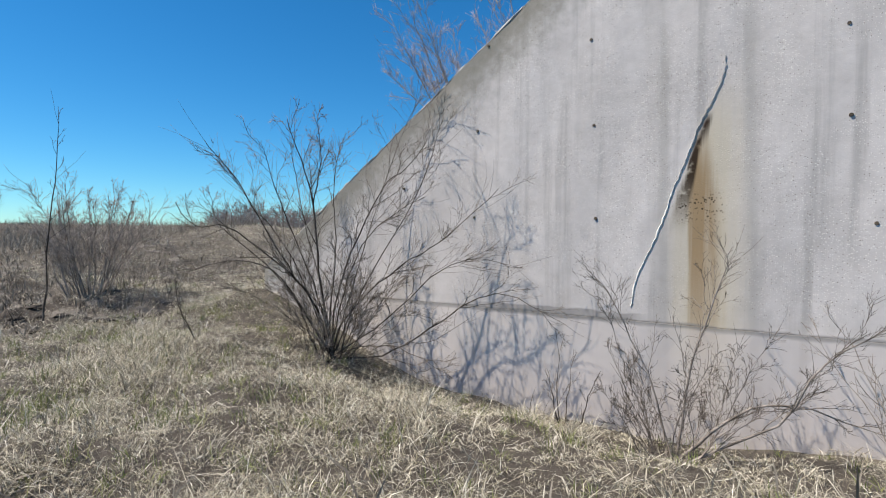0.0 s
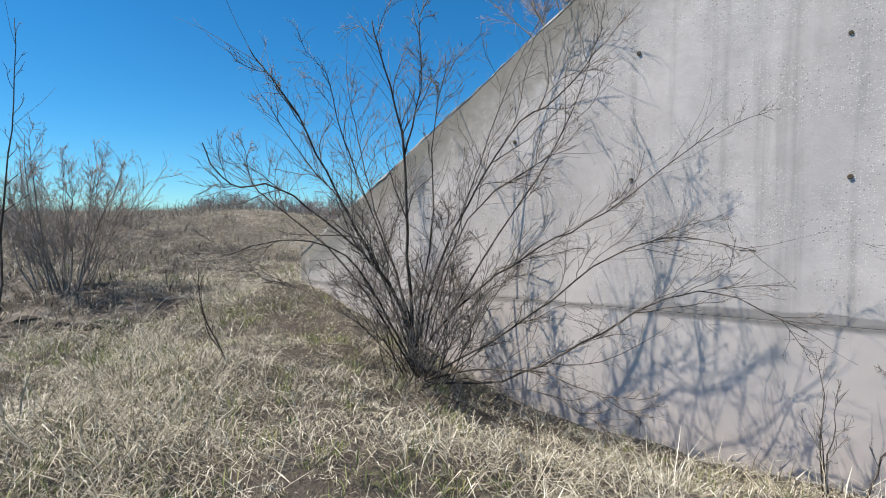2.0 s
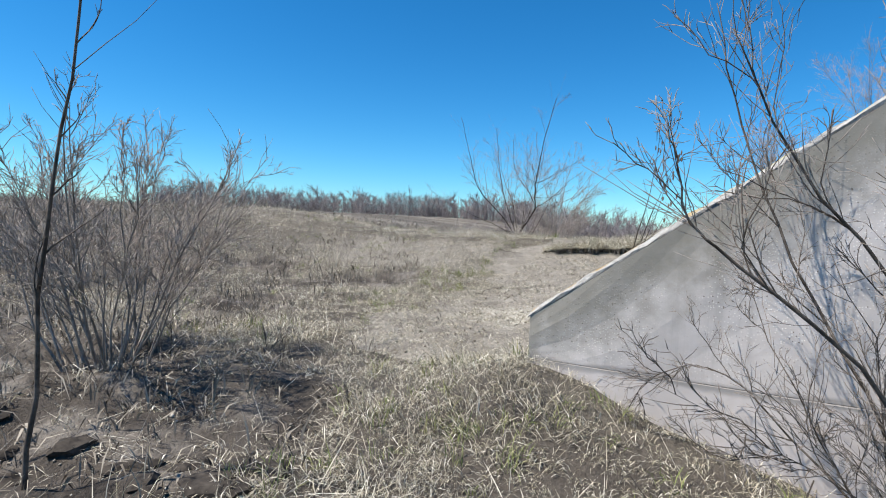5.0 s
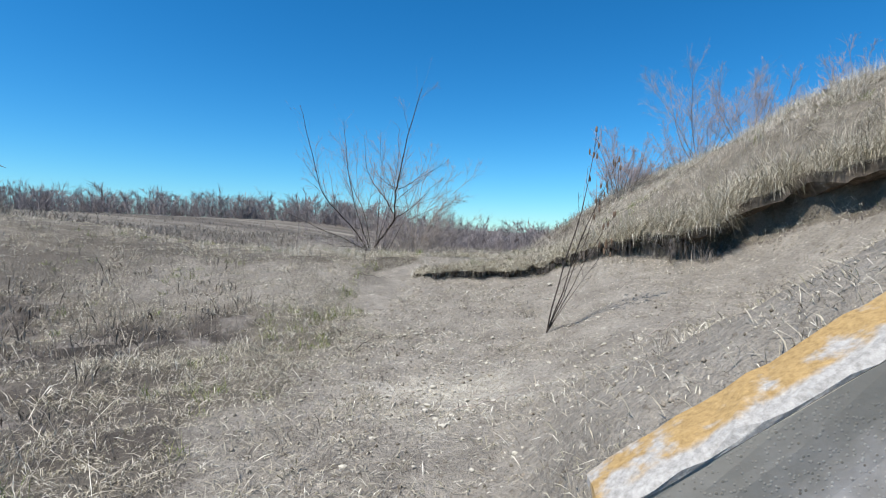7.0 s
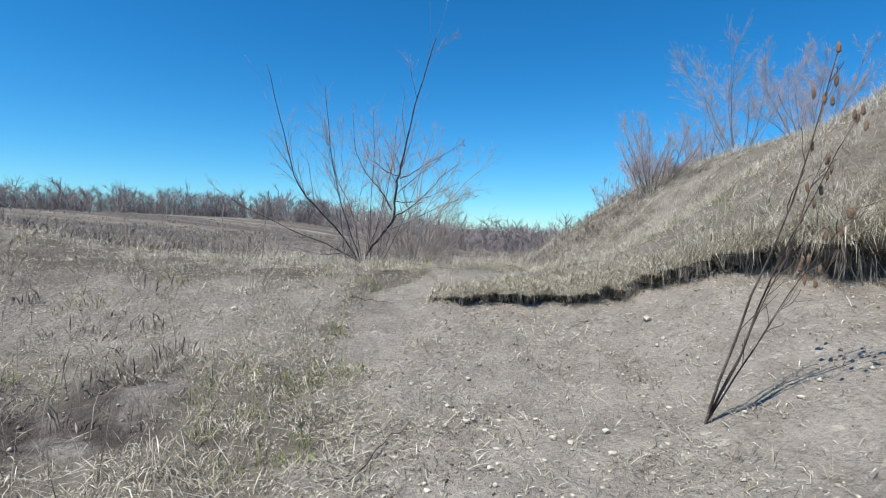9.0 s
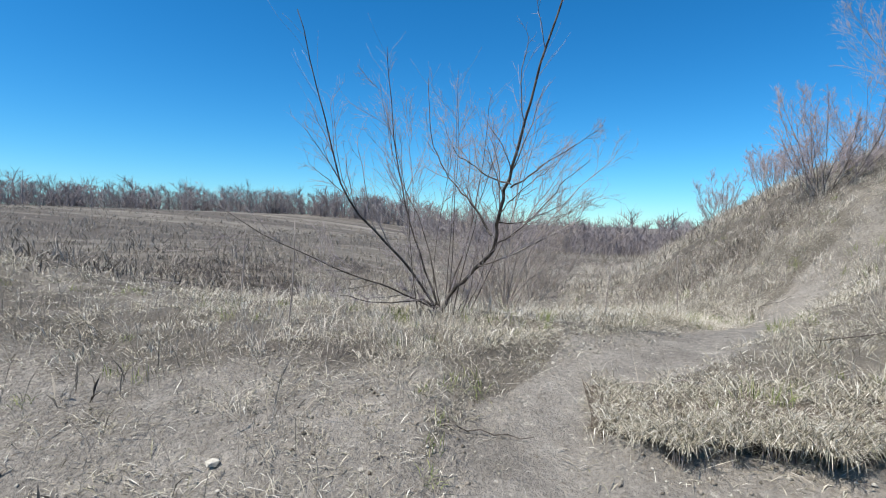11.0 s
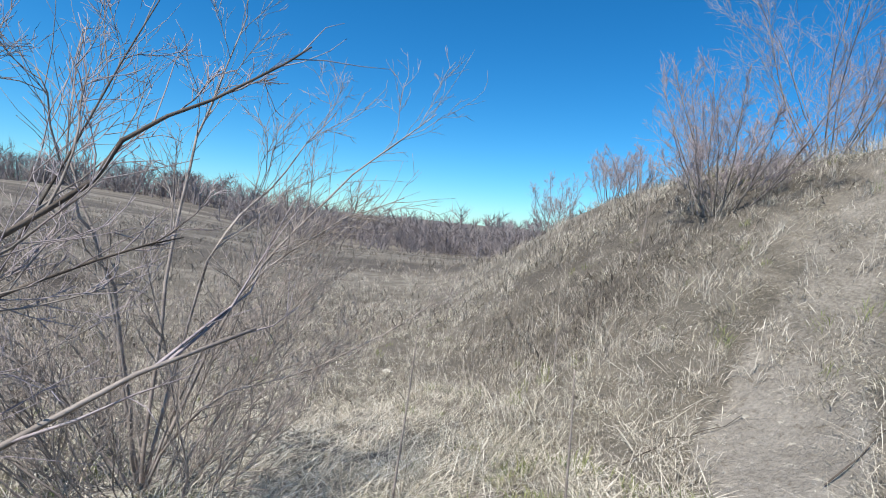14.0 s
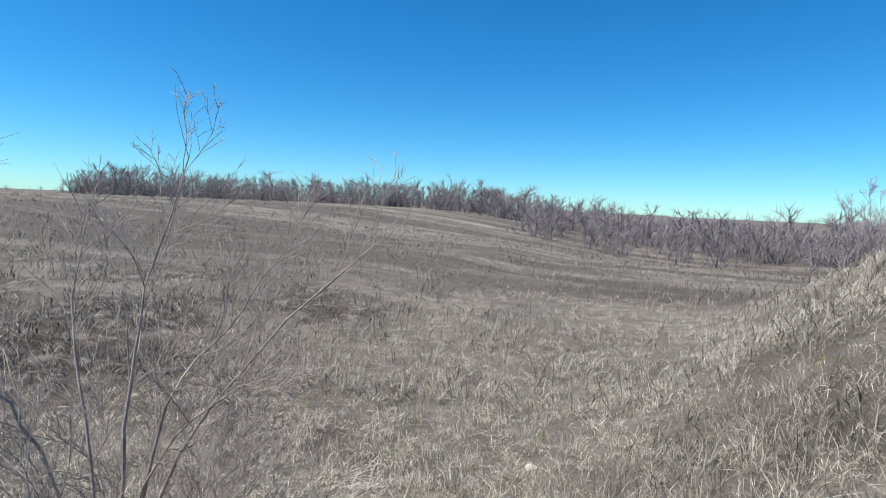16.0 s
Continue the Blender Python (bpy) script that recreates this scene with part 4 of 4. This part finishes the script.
def build_loose():
    rng = random.Random(23)
    shapes = [pebble(i) for i in range(5)]
    made = 0
    while made < 280:
        x, y = rng.gauss(-6.6, 0.7), rng.gauss(2.7, 0.9)
        if not (-8.2 < x < -4 and 0.7 < y < 5):
            continue
        s = 0.008 + 0.02 * rng.random() ** 3
        ob = new("stone", shapes[made % 5])
        ob.location = at_ground(x, y, s * 0.25)
        ob.rotation_euler = (0, 0, rng.uniform(0, 6.28))
        ob.scale = (s * rng.uniform(0.8, 1.3), s, s)
        tagged(ob, "small pale chalk stone lying on bare soil", "stone", "chalk stones on the washed soil")
        made += 1
    for x, y, s in ((-6.9, 13.4, 0.07), (-5.7, 5.2, 0.04), (-4.9, 6.3, 0.06), (-9.4, 5.6, 0.035)):
        ob = new("stone", shapes[1])
        ob.location, ob.scale = at_ground(x, y, s * 0.5), (s, s * 1.2, s)
        tagged(ob, "white stone lying in flattened dry grass", "stone")
    for i, (x, y, a, ln) in enumerate(((-7.7, 3.2, 70, 0.6), (-6.6, 2.0, 20, 0.5), (-8.4, 6.1, 10, 0.5), (-7.4, 6.8, -15, 0.9), (-6.0, 7.4, -8, 1.3), (-5.2, 2.6, 35, 0.6), (-5.6, 10.4, 25, 0.9),
                                       (-6.9, 9.9, 15, 0.8), (-4.9, 9.7, 4, 0.8), (-8.7, 4.4, 60, 0.5), (-13.0, 11.0, 0, 1.2), (-12.4, 9.6, -8, 1.4), (-7.2, -3.6, -30, 1.0), (-4.8, 6.9, -10, 1.1), (-5.6, 6.1, -60, 0.6), (-6.3, 5.3, 25, 0.5))):
        r = random.Random(100 + i)
        q = at_ground(x, y, 0.02)
        line = sway(r, q, Vector((math.cos(radians(a)), math.sin(radians(a)), 0)), ln, 7, 0.08, 0)
        line = [Vector((v.x, v.y, float(ground(v.x, v.y)) + 0.015 + 0.02 * (k % 2))) for k, v in enumerate(line)]
        t = Tubes()
        t.add([v - q for v in line], 0.0045, 0.002, 5)
        ob = new("stick", t.mesh("stick", BARK_PALE if i % 2 else BARK_DARK))
        ob.location = q
        tagged(ob, "thin dry stick lying on the ground", "stick", "fallen sticks")
    for i, (x, y, h) in enumerate(((-4.2, 13.0, 1.35), (-7.05, 9.9, 0.95), (-6.3, 9.6, 0.8), (-9.9, 7.4, 0.9), (-5.5, 11.9, 0.5), (-3.6, 14.2, 0.9), (-6.0, 15.0, 0.8), (-10.6, 9.8, 1.1), (-11.2, 8.9, 0.9))):
        r = random.Random(200 + i)
        q = at_ground(x, y, -0.03)
        t = Tubes()
        t.add(sway(r, Vector((0, 0, 0)), Vector((r.gauss(0, 0.05), 0, 1)), h, 6, 0.03, 0), 0.008, 0.003, 5)
        ob = new("dead_stalk", t.mesh("dead_stalk", BARK_PALE))
        ob.location = q
        tagged(ob, "pale upright dead weed stalk in dry grass", "dead stalk", "dead stalks")


def build_clods():
    rng = random.Random(31)
    for i in range(46):
        u = rng.random()
        x, y = (-6.9 - 0.25 * u + rng.gauss(0, 0.14), -1.45 - 0.75 * u + rng.gauss(0, 0.1)) if i < 30 else (rng.gauss(-7.9, 0.6), rng.gauss(-2.1, 0.4))
        bm = bmesh.new()
        bmesh.ops.create_icosphere(bm, subdivisions=2, radius=1.0)
        for v in bm.verts:
            v.co *= 1 + 0.4 * noise.noise(v.co * 1.7 + Vector((i * 3.1, 0, 0))) + 0.22 * noise.noise(v.co * 5)
        ob = new("earth_clod", bm_mesh("earth_clod", bm, CHAR_SHADE))
        size = rng.uniform(0.035, 0.085)
        ob.location, ob.scale = at_ground(x, y, -size * 0.05), (size * rng.uniform(1, 1.9), size, size * 0.45)
        ob.rotation_euler = (0, 0, rng.uniform(0, 6.28))
        tagged(ob, "dark crumbling clod of earth on burnt ground", "earth clod", "clods at the edge of the burn")


build_loose()
build_clods()


# ---- grass ----
WALKED = ((0.5, -4.5), (-2.5, -3.6), (-4.8, -3.0), (-6.0, -1.5), (-7.2, 1.5), (-8.0, 4.0), (-8.0, 6.5), (-7.0, 8.5), (-5.8, 9.0), (-6.2, 11.0))


def scatter(rng, n, near, far, power):
    w = np.array(WALKED)
    seg = rng.integers(0, len(w) - 1, n)
    u = rng.random(n)
    c = w[seg] + (w[seg + 1] - w[seg]) * u[:, None]
    r = near + (far - near) * rng.random(n) ** power
    a = rng.random(n) * 2 * np.pi
    return c[:, 0] + r * np.cos(a), c[:, 1] + r * np.sin(a), r


def blades(name, rng, x, y, h, w, lean, mat, curl=0.6, per=22, radius=0.09, label="", category="grass", root=None, face=None, strew=0.6, stiff=0.7):
    """Clumps of blades at x, y; h, w, lean per clump."""
    n = len(x) * per
    rep = lambda v: np.repeat(v, per)
    rad = radius * np.sqrt(rng.random(n)) * (rep(h) / 0.25) ** 0.5
    ang = rng.random(n) * 2 * np.pi
    bx, by = rep(x) + rad * np.cos(ang), rep(y) + rad * np.sin(ang)
    keep = ~((by > -0.03) & (by < WALL_DEPTH + 0.03) & (bx > TIP_X - 0.08))
    bz = (ground(bx, by) if root is None else root(bx, by)) - 0.012
    hh = rep(h) * rng.uniform(0.45, 1.15, n)
    ww = rep(w) * rng.uniform(0.6, 1.3, n)
    combed = rep(rng.random(len(x)) * 2 * np.pi) + rng.normal(0, 1.5, n) if face is None else face + rng.normal(0, strew, n)
    tilt = np.abs(rep(lean) + rng.normal(0, 0.3, n))
    sx, sy = np.cos(combed), np.sin(combed)
    side = rng.random(n) * 2 * np.pi
    px, py = np.cos(side) * ww, np.sin(side) * ww
    m = tilt * stiff
    mx, my, mz = bx + sx * np.sin(m) * hh * 0.55, by + sy * np.sin(m) * hh * 0.55, bz + np.cos(m) * hh * 0.55
    e = np.minimum(tilt * (1 + curl), 2.0 if root is None else 2.9)
    tx, ty, tz = mx + sx * np.sin(e) * hh * 0.5, my + sy * np.sin(e) * hh * 0.5, mz + np.cos(e) * hh * 0.5
    floor = bz + 0.014 if root is None else ground(tx, ty) + 0.01
    mz, tz = np.maximum(mz, floor + 0.01), np.maximum(tz, floor)
    V = np.stack([np.stack([bx, by, bz], 1), np.stack([mx + px, my + py, mz], 1), np.stack([mx - px, my - py, mz], 1), np.stack([tx, ty, tz], 1)], 1)[keep]
    base = np.arange(len(V))[:, None] * 4
    T = np.concatenate([base + np.array([[0, 1, 2]]), base + np.array([[2, 1, 3]])])
    me = mesh_arrays(name, V.reshape(-1, 3), T, mat)
    tagged(new(name, me), label, category, kind="stuff")


def build_crumbs():
    rng = np.random.default_rng(19)
    x, y, r = scatter(rng, 42000, 0.0, 5.5, 0.9)
    bare, burnt, chalk = zones(x, y)
    keep = (rng.random(len(x)) < np.maximum(bare, 0.6 * burnt) * (0.25 + 0.75 * S(-0.5, 0.4, lump(x, y, 0.4, 3.3)))) & (trail_gap(x, y) > 0.25) & ((y > 0.5) | (x < TIP_X - 0.2))
    x, y = x[keep], y[keep]
    n = len(x)
    size = 0.004 + 0.012 * rng.random(n) ** 4
    corners = np.array([(1, 0, 0), (0, 1, 0), (-1, 0, 0), (0, -1, 0), (0, 0, 0.9), (0, 0, -0.7)])
    V = corners[None] * size[:, None, None] * rng.uniform(0.6, 1.5, (n, 6, 1))
    a = rng.random(n) * 6.28
    c, d = np.cos(a)[:, None], np.sin(a)[:, None]
    V = np.stack([V[:, :, 0] * c - V[:, :, 1] * d, V[:, :, 0] * d + V[:, :, 1] * c, V[:, :, 2]], 2)
    V += np.stack([x, y, ground(x, y) + 0.3 * size], 1)[:, None]
    F = np.array([(0, 1, 4), (1, 2, 4), (2, 3, 4), (3, 0, 4), (1, 0, 5), (2, 1, 5), (3, 2, 5), (0, 3, 5)])
    T = (np.arange(n)[:, None, None] * 6 + F[None]).reshape(-1, 3)
    tagged(new("soil_crumbs", mesh_arrays("soil_crumbs", V.reshape(-1, 3), T, CRUMB)), "crumbs and pebbles strewn over bare soil", "soil crumbs", kind="stuff")


build_crumbs()


def build_grass():
    rng = np.random.default_rng(7)
    # matted dry grass near the way
    x, y, r = scatter(rng, 34000, 0.0, 10.0, 1.1)
    bare, burnt, chalk = zones(x, y)
    keep = rng.random(len(x)) > np.clip(1.25 * np.maximum(bare, 1.1 * burnt), 0, 0.985)
    x, y, r = x[keep], y[keep], r[keep]
    patch = S(-0.4, 0.5, lump(x, y, 0.8, 6.0))
    h = (0.07 + 0.12 * patch) * rng.uniform(0.6, 1.4, len(x)) * (1 + 0.3 * S(9, 12, y) + 0.35 * S(0, -1.5, y))
    blades("dry_grass", rng, x, y, h, 0.0014 + 0.0002 * r, 0.8 + 0.9 * rng.random(len(x)), STRAW, label="matted pale dry grass covering the ground", per=17)
    # long bleached straws fallen over the mat
    x, y, r = scatter(rng, 5200, 0.0, 8.0, 1.0)
    bare, burnt, chalk = zones(x, y)
    keep = (bare < 0.3) & (rng.random(len(x)) > 0.6 * burnt) & (lump(x, y, 1.3, 3.7) > -0.5) & (trail_gap(x, y) > 0.3) & ((y > 0.6) | (y < -0.3) | (x < -6.4))
    x, y, r = x[keep], y[keep], r[keep]
    blades("fallen_straw", rng, x, y, rng.uniform(0.18, 0.42, len(x)), 0.0013 + 0.0002 * r, rng.uniform(1.35, 1.6, len(x)), FALLEN, 0.04, 7, 0.2, label="long bleached straws fallen over matted grass", stiff=1.0)
    # standing straw beyond the turf, on the mound and in the hollow
    x, y, r = scatter(rng, 16000, 0.5, 16.0, 1.0)
    bare, burnt, chalk = zones(x, y)
    tall = np.maximum(S(8.8, 10.5, y) * S(-12, -9, x), S(0.1, 0.5, y - cut_y(x)) * S(-4.6, -3.4, x) * S(0.3, 0.8, y))
    tall = np.maximum(tall, 0.7 * S(-8.1, -8.6, x) * S(-12, -10, x) * S(6.2, 6.9, y))
    tall = np.maximum(tall, S(0.3, 1.5, y - cut_y(x)) * S(-7.4, -6.8, x) * (0.06 + 0.5 * S(-5.2, -4.2, x)))
    tall = tall * (1 - 0.85 * S(8.2, 8.8, y) * S(12.4, 11.2, y) * S(-9.2, -8.3, x) * S(-5.0, -6.2, x))
    keep = rng.random(len(x)) < tall * (1 - bare) * np.clip(1 - 1.3 * burnt, 0, 1)
    x, y, r = x[keep], y[keep], r[keep]
    h = rng.uniform(0.16, 0.4, len(x)) * (0.6 + 0.35 * S(-0.3, 0.5, lump(x, y, 1.3, 2.2)))
    blades("standing_straw", rng, x, y, h, 0.0012 + 0.00012 * r, 0.25 + 0.75 * rng.random(len(x)), TALL, 0.8, 24, 0.1, label="standing bleached dry grass on the mound and in the hollow")
    # fringe hanging over the turf edge
    n = 9500
    x = rng.uniform(-7.55, -2.0, n)
    y = cut_y(x) + np.where(rng.random(n) < 0.55, rng.uniform(-0.13, 0.06, n), rng.uniform(0.0, 0.7, n))
    keep = lump(x, y, 0.22, 4.4) > rng.uniform(-0.75, 0.45, n)
    x, y = x[keep], y[keep]
    n = len(x)
    h = (0.06 + 0.34 * rng.random(n) ** 2.5) * (0.55 + 0.8 * S(-6.2, -3.8, x))
    lean = np.where(y < cut_y(x) + 0.06, rng.uniform(0.6, 1.7, n), rng.uniform(0.7, 1.7, n))
    lean = np.maximum(lean, 1.15 * S(-5.0, -6.0, x))

    def on_turf(bx, by):
        deep = S(-4.6, -3.2, bx)
        return ground(bx, np.maximum(by, cut_y(bx) + 0.36 + 0.24 * deep)) + 0.01

    blades("turf_fringe", rng, x, y, h, np.full(n, 0.002), lean, STRAW, 0.5, 16, 0.06, label="shaggy bleached grass hanging over the turf edge", root=on_turf, face=-np.pi / 2, strew=1.7)
    # straw trodden flat
    n = 3600
    x, y = rng.uniform(-8.6, -2.8, n), rng.uniform(8.6, 12.6, n)
    bare, burnt, chalk = zones(x, y)
    keep = (bare < 0.4) & (burnt < 0.4) & (lump(x, y, 1.1, 5.5) > -0.45)
    x, y = x[keep], y[keep]
    blades("flattened_straw", rng, x, y, rng.uniform(0.15, 0.42, len(x)), np.full(len(x), 0.0021), rng.uniform(1.4, 1.65, len(x)), FALLEN, 0.03, 9, 0.16, label="long pale straw trodden flat beside the trail", face=0.15, strew=1.1, stiff=1.0)
    # new green shoots
    x, y, r = scatter(rng, 9000, 0.2, 7.0, 1.2)
    bare, burnt, chalk = zones(x, y)
    keep = (lump(x, y, 0.75, 9.0) > 0.08 - 0.5 * S(0, -1.5, y)) & (bare < 0.6) & (burnt < 0.3) & (rng.random(len(x)) < 0.3 + 0.6 * S(1.2, 0.3, trail_gap(x, y) * S(9, 6, y) + 5 * S(6, 9, y)))
    x, y = x[keep], y[keep]
    blades("green_grass", rng, x, y, rng.uniform(0.07, 0.17, len(x)), np.full(len(x), 0.0024), rng.uniform(0.3, 0.9, len(x)), GREEN, 0.5, 20, 0.09, label="fresh green grass shoots between the dry blades")
    # litter on worn soil
    x, y, r = scatter(rng, 30000, 0.0, 5.5, 1.0)
    bare, burnt, chalk = zones(x, y)
    keep = (bare > 0.25) & (trail_gap(x, y) > 0.3) & (rng.random(len(x)) < 0.35 + 0.65 * S(-0.1, 0.5, lump(x, y, 0.6, 8.0)))
    x, y = x[keep], y[keep]
    blades("straw_litter", rng, x, y, rng.uniform(0.05, 0.17, len(x)), np.full(len(x), 0.0026), np.full(len(x), 1.3), STRAW, 0.3, 8, 0.2, label="loose straw litter on the worn soil", stiff=1.0)
    # ragged dead weeds on the washed soil
    spots = ((-6.05, 3.3, 0.28, 16), (-6.0, 4.5, 0.35, 14), (-3.95, 3.4, 0.22, 12), (-7.25, 2.3, 0.3, 18), (-6.6, 4.3, 0.4, 12), (-7.4, 1.2, 0.25, 14), (-5.4, 1.5, 0.2, 6), (-4.9, 4.4, 0.3, 10), (-7.5, 3.6, 0.3, 14))
    x = np.concatenate([rng.normal(a, c, k) for a, b, c, k in spots])
    y = np.concatenate([rng.normal(b, c, k) for a, b, c, k in spots])
    blades("soil_weeds", rng, x, y, rng.uniform(0.06, 0.2, len(x)), np.full(len(x), 0.002), rng.uniform(0.6, 1.5, len(x)), DARK_STEM, 0.5, 16, 0.12, label="ragged dead brown weeds on washed soil")
    # charred stubble
    x, y, r = scatter(rng, 26000, 2.0, 16.0, 0.8)
    bare, burnt, chalk = zones(x, y)
    keep = rng.random(len(x)) < burnt * 0.8
    x, y, r = x[keep], y[keep], r[keep]
    blades("burnt_stubble", rng, x, y, rng.uniform(0.06, 0.28, len(x)), 0.003 + 0.0005 * r, rng.uniform(0.3, 1.3, len(x)), DARK_STEM, 0.6, 9, 0.15, label="charred and grey weed stubble on burnt ground")
    # fallen brown weeds on the foot of the mound
    n = 380
    x, y = rng.normal(-4.8, 0.85, n), rng.normal(12.9, 0.65, n)
    keep = lump(x, y, 0.5, 1.5) > -0.5
    x, y = x[keep], y[keep]
    blades("brown_weeds", rng, x, y, rng.uniform(0.14, 0.4, len(x)), np.full(len(x), 0.0026), rng.uniform(0.5, 1.5, len(x)), DARK_STEM, 0.4, 16, 0.13, label="fallen brown weeds at the foot of the mound")
    # standing weeds in the western field
    n = 3800
    x, y = rng.uniform(-32, -8.2, n), rng.uniform(-9, 7, n)
    keep = lump(x, y, 2.2, 3.0) > -0.25 - 0.5 * rng.random(n)
    x, y = x[keep], y[keep]
    blades("field_weeds", rng, x, y, rng.uniform(0.2, 0.6, len(x)), 0.0016 + 0.0001 * np.abs(x + 8), rng.uniform(0.3, 1.1, len(x)), FIELD, 0.4, 9, 0.2, label="grey standing weed stems in the open field")
    # coarse tufts in the fields around
    n = 15000
    a, d = rng.random(n) * 2 * np.pi, 10 + 75 * rng.random(n) ** 1.6
    x, y = -6.5 + d * np.cos(a), 5 + d * np.sin(a)
    keep = ~((x > -6.2) & (np.abs(y - 0.2) < 0.9))
    x, y, d = x[keep], y[keep], d[keep]
    blades("field_tufts", rng, x, y, rng.uniform(0.2, 0.5, len(x)), 0.003 + 0.00035 * d, rng.uniform(0.5, 1.3, len(x)), FIELD, 0.6, 11, 0.35, label="coarse dry tufts across the fields")


build_grass()


# ---- woods in the distance ----
def bare_tree(seed, height):
    """A leafless far tree as arrays of triangles."""
    r = random.Random(seed)
    t = Tubes()
    trunk = sway(r, Vector((0, 0, -0.3)), Vector((r.gauss(0, 0.08), r.gauss(0, 0.08), 1)), height * 0.85, 5, 0.06, 0.02)
    t.add(trunk, height * 0.018, height * 0.005, 3)
    for _ in range(11):
        u = r.uniform(0.03, 0.97)
        q, d = along(trunk, u)
        limb = sway(r, q, aside(r, d, 0.9), height * r.uniform(0.22, 0.42) * (1.15 - 0.6 * u), 2, 0.12, 0.1)
        t.add(limb, height * 0.007, height * 0.002, 3)
        for _ in range(12):
            q2, d2 = along(limb, r.uniform(0.2, 1))
            tip = q2 + aside(r, d2, 0.8) * height * r.uniform(0.08, 0.2) + Vector((0, 0, 0.03 * height))
            w = Vector((r.gauss(0, 1), r.gauss(0, 1), r.gauss(0, 0.3))).normalized() * height * 0.0045
            n = len(t.v)
            t.v += [q2 - w, q2 + w, tip]
            t.f.append((n, n + 1, n + 2))
    tris = []
    for f in t.f:
        tris.append(f[:3])
        if len(f) == 4:
            tris.append((f[0], f[2], f[3]))
    return np.array([tuple(v) for v in t.v]), np.array(tris)


def build_woods():
    rng = np.random.default_rng(3)
    kinds = [bare_tree(300 + i, 1.0) for i in range(5)]
    V, T, off = [], [], 0
    places = []
    for _ in range(1150):
        a = rng.uniform(-0.75, 1.0)
        d = rng.uniform(100, 150) + 15 * np.sin(a * 2.3)
        places.append((-7 - d * np.sin(a), 5 + d * np.cos(a), (rng.uniform(3.5, 6.0) + 2.0 * (rng.random() < 0.1)) * (1.45 + 0.1 * S(0.5, 0.2, a))))
    for _ in range(130):
        a, d = rng.uniform(-0.75, 0.25), rng.uniform(75, 105)
        places.append((-7 - d * np.sin(a), 5 + d * np.cos(a), rng.uniform(4, 6.8)))
    for _ in range(160):
        a, d = rng.uniform(0.9, 2.2), rng.uniform(170, 300)
        places.append((-7 - d * np.sin(a), 5 + d * np.cos(a), rng.uniform(2.5, 5)))
    for x, y, h in places:
        v, f = kinds[rng.integers(5)]
        c, s = np.cos(rng.random() * 6.28), np.sin(rng.random() * 6.28)
        w = h * rng.uniform(0.95, 1.6)
        P = np.stack([x + w * (v[:, 0] * c - v[:, 1] * s), y + w * (v[:, 0] * s + v[:, 1] * c), float(ground(x, y)) + h * v[:, 2]], 1)
        V.append(P)
        T.append(f + off)
        off += len(P)
    tagged(new("far_woods", mesh_arrays("far_woods", np.concatenate(V), np.concatenate(T), BARK_HAZED)), "belt of leafless grey-brown trees beyond the fields", "woods", kind="stuff")
    for x, y, h, label in ((-87, 23, 7.0, "lone bare tree far out in the field"), (-61, 53, 3.4, "thin lone sapling out in the field"), (-50, 113, 8.5, "taller spreading bare tree in the far belt")):
        v, f = bare_tree(int(-x), h)
        ob = new("far_tree", mesh_arrays("far_tree", v, f, BARK_HAZED))
        ob.location = at_ground(x, y)
        tagged(ob, label, "tree")


build_woods()
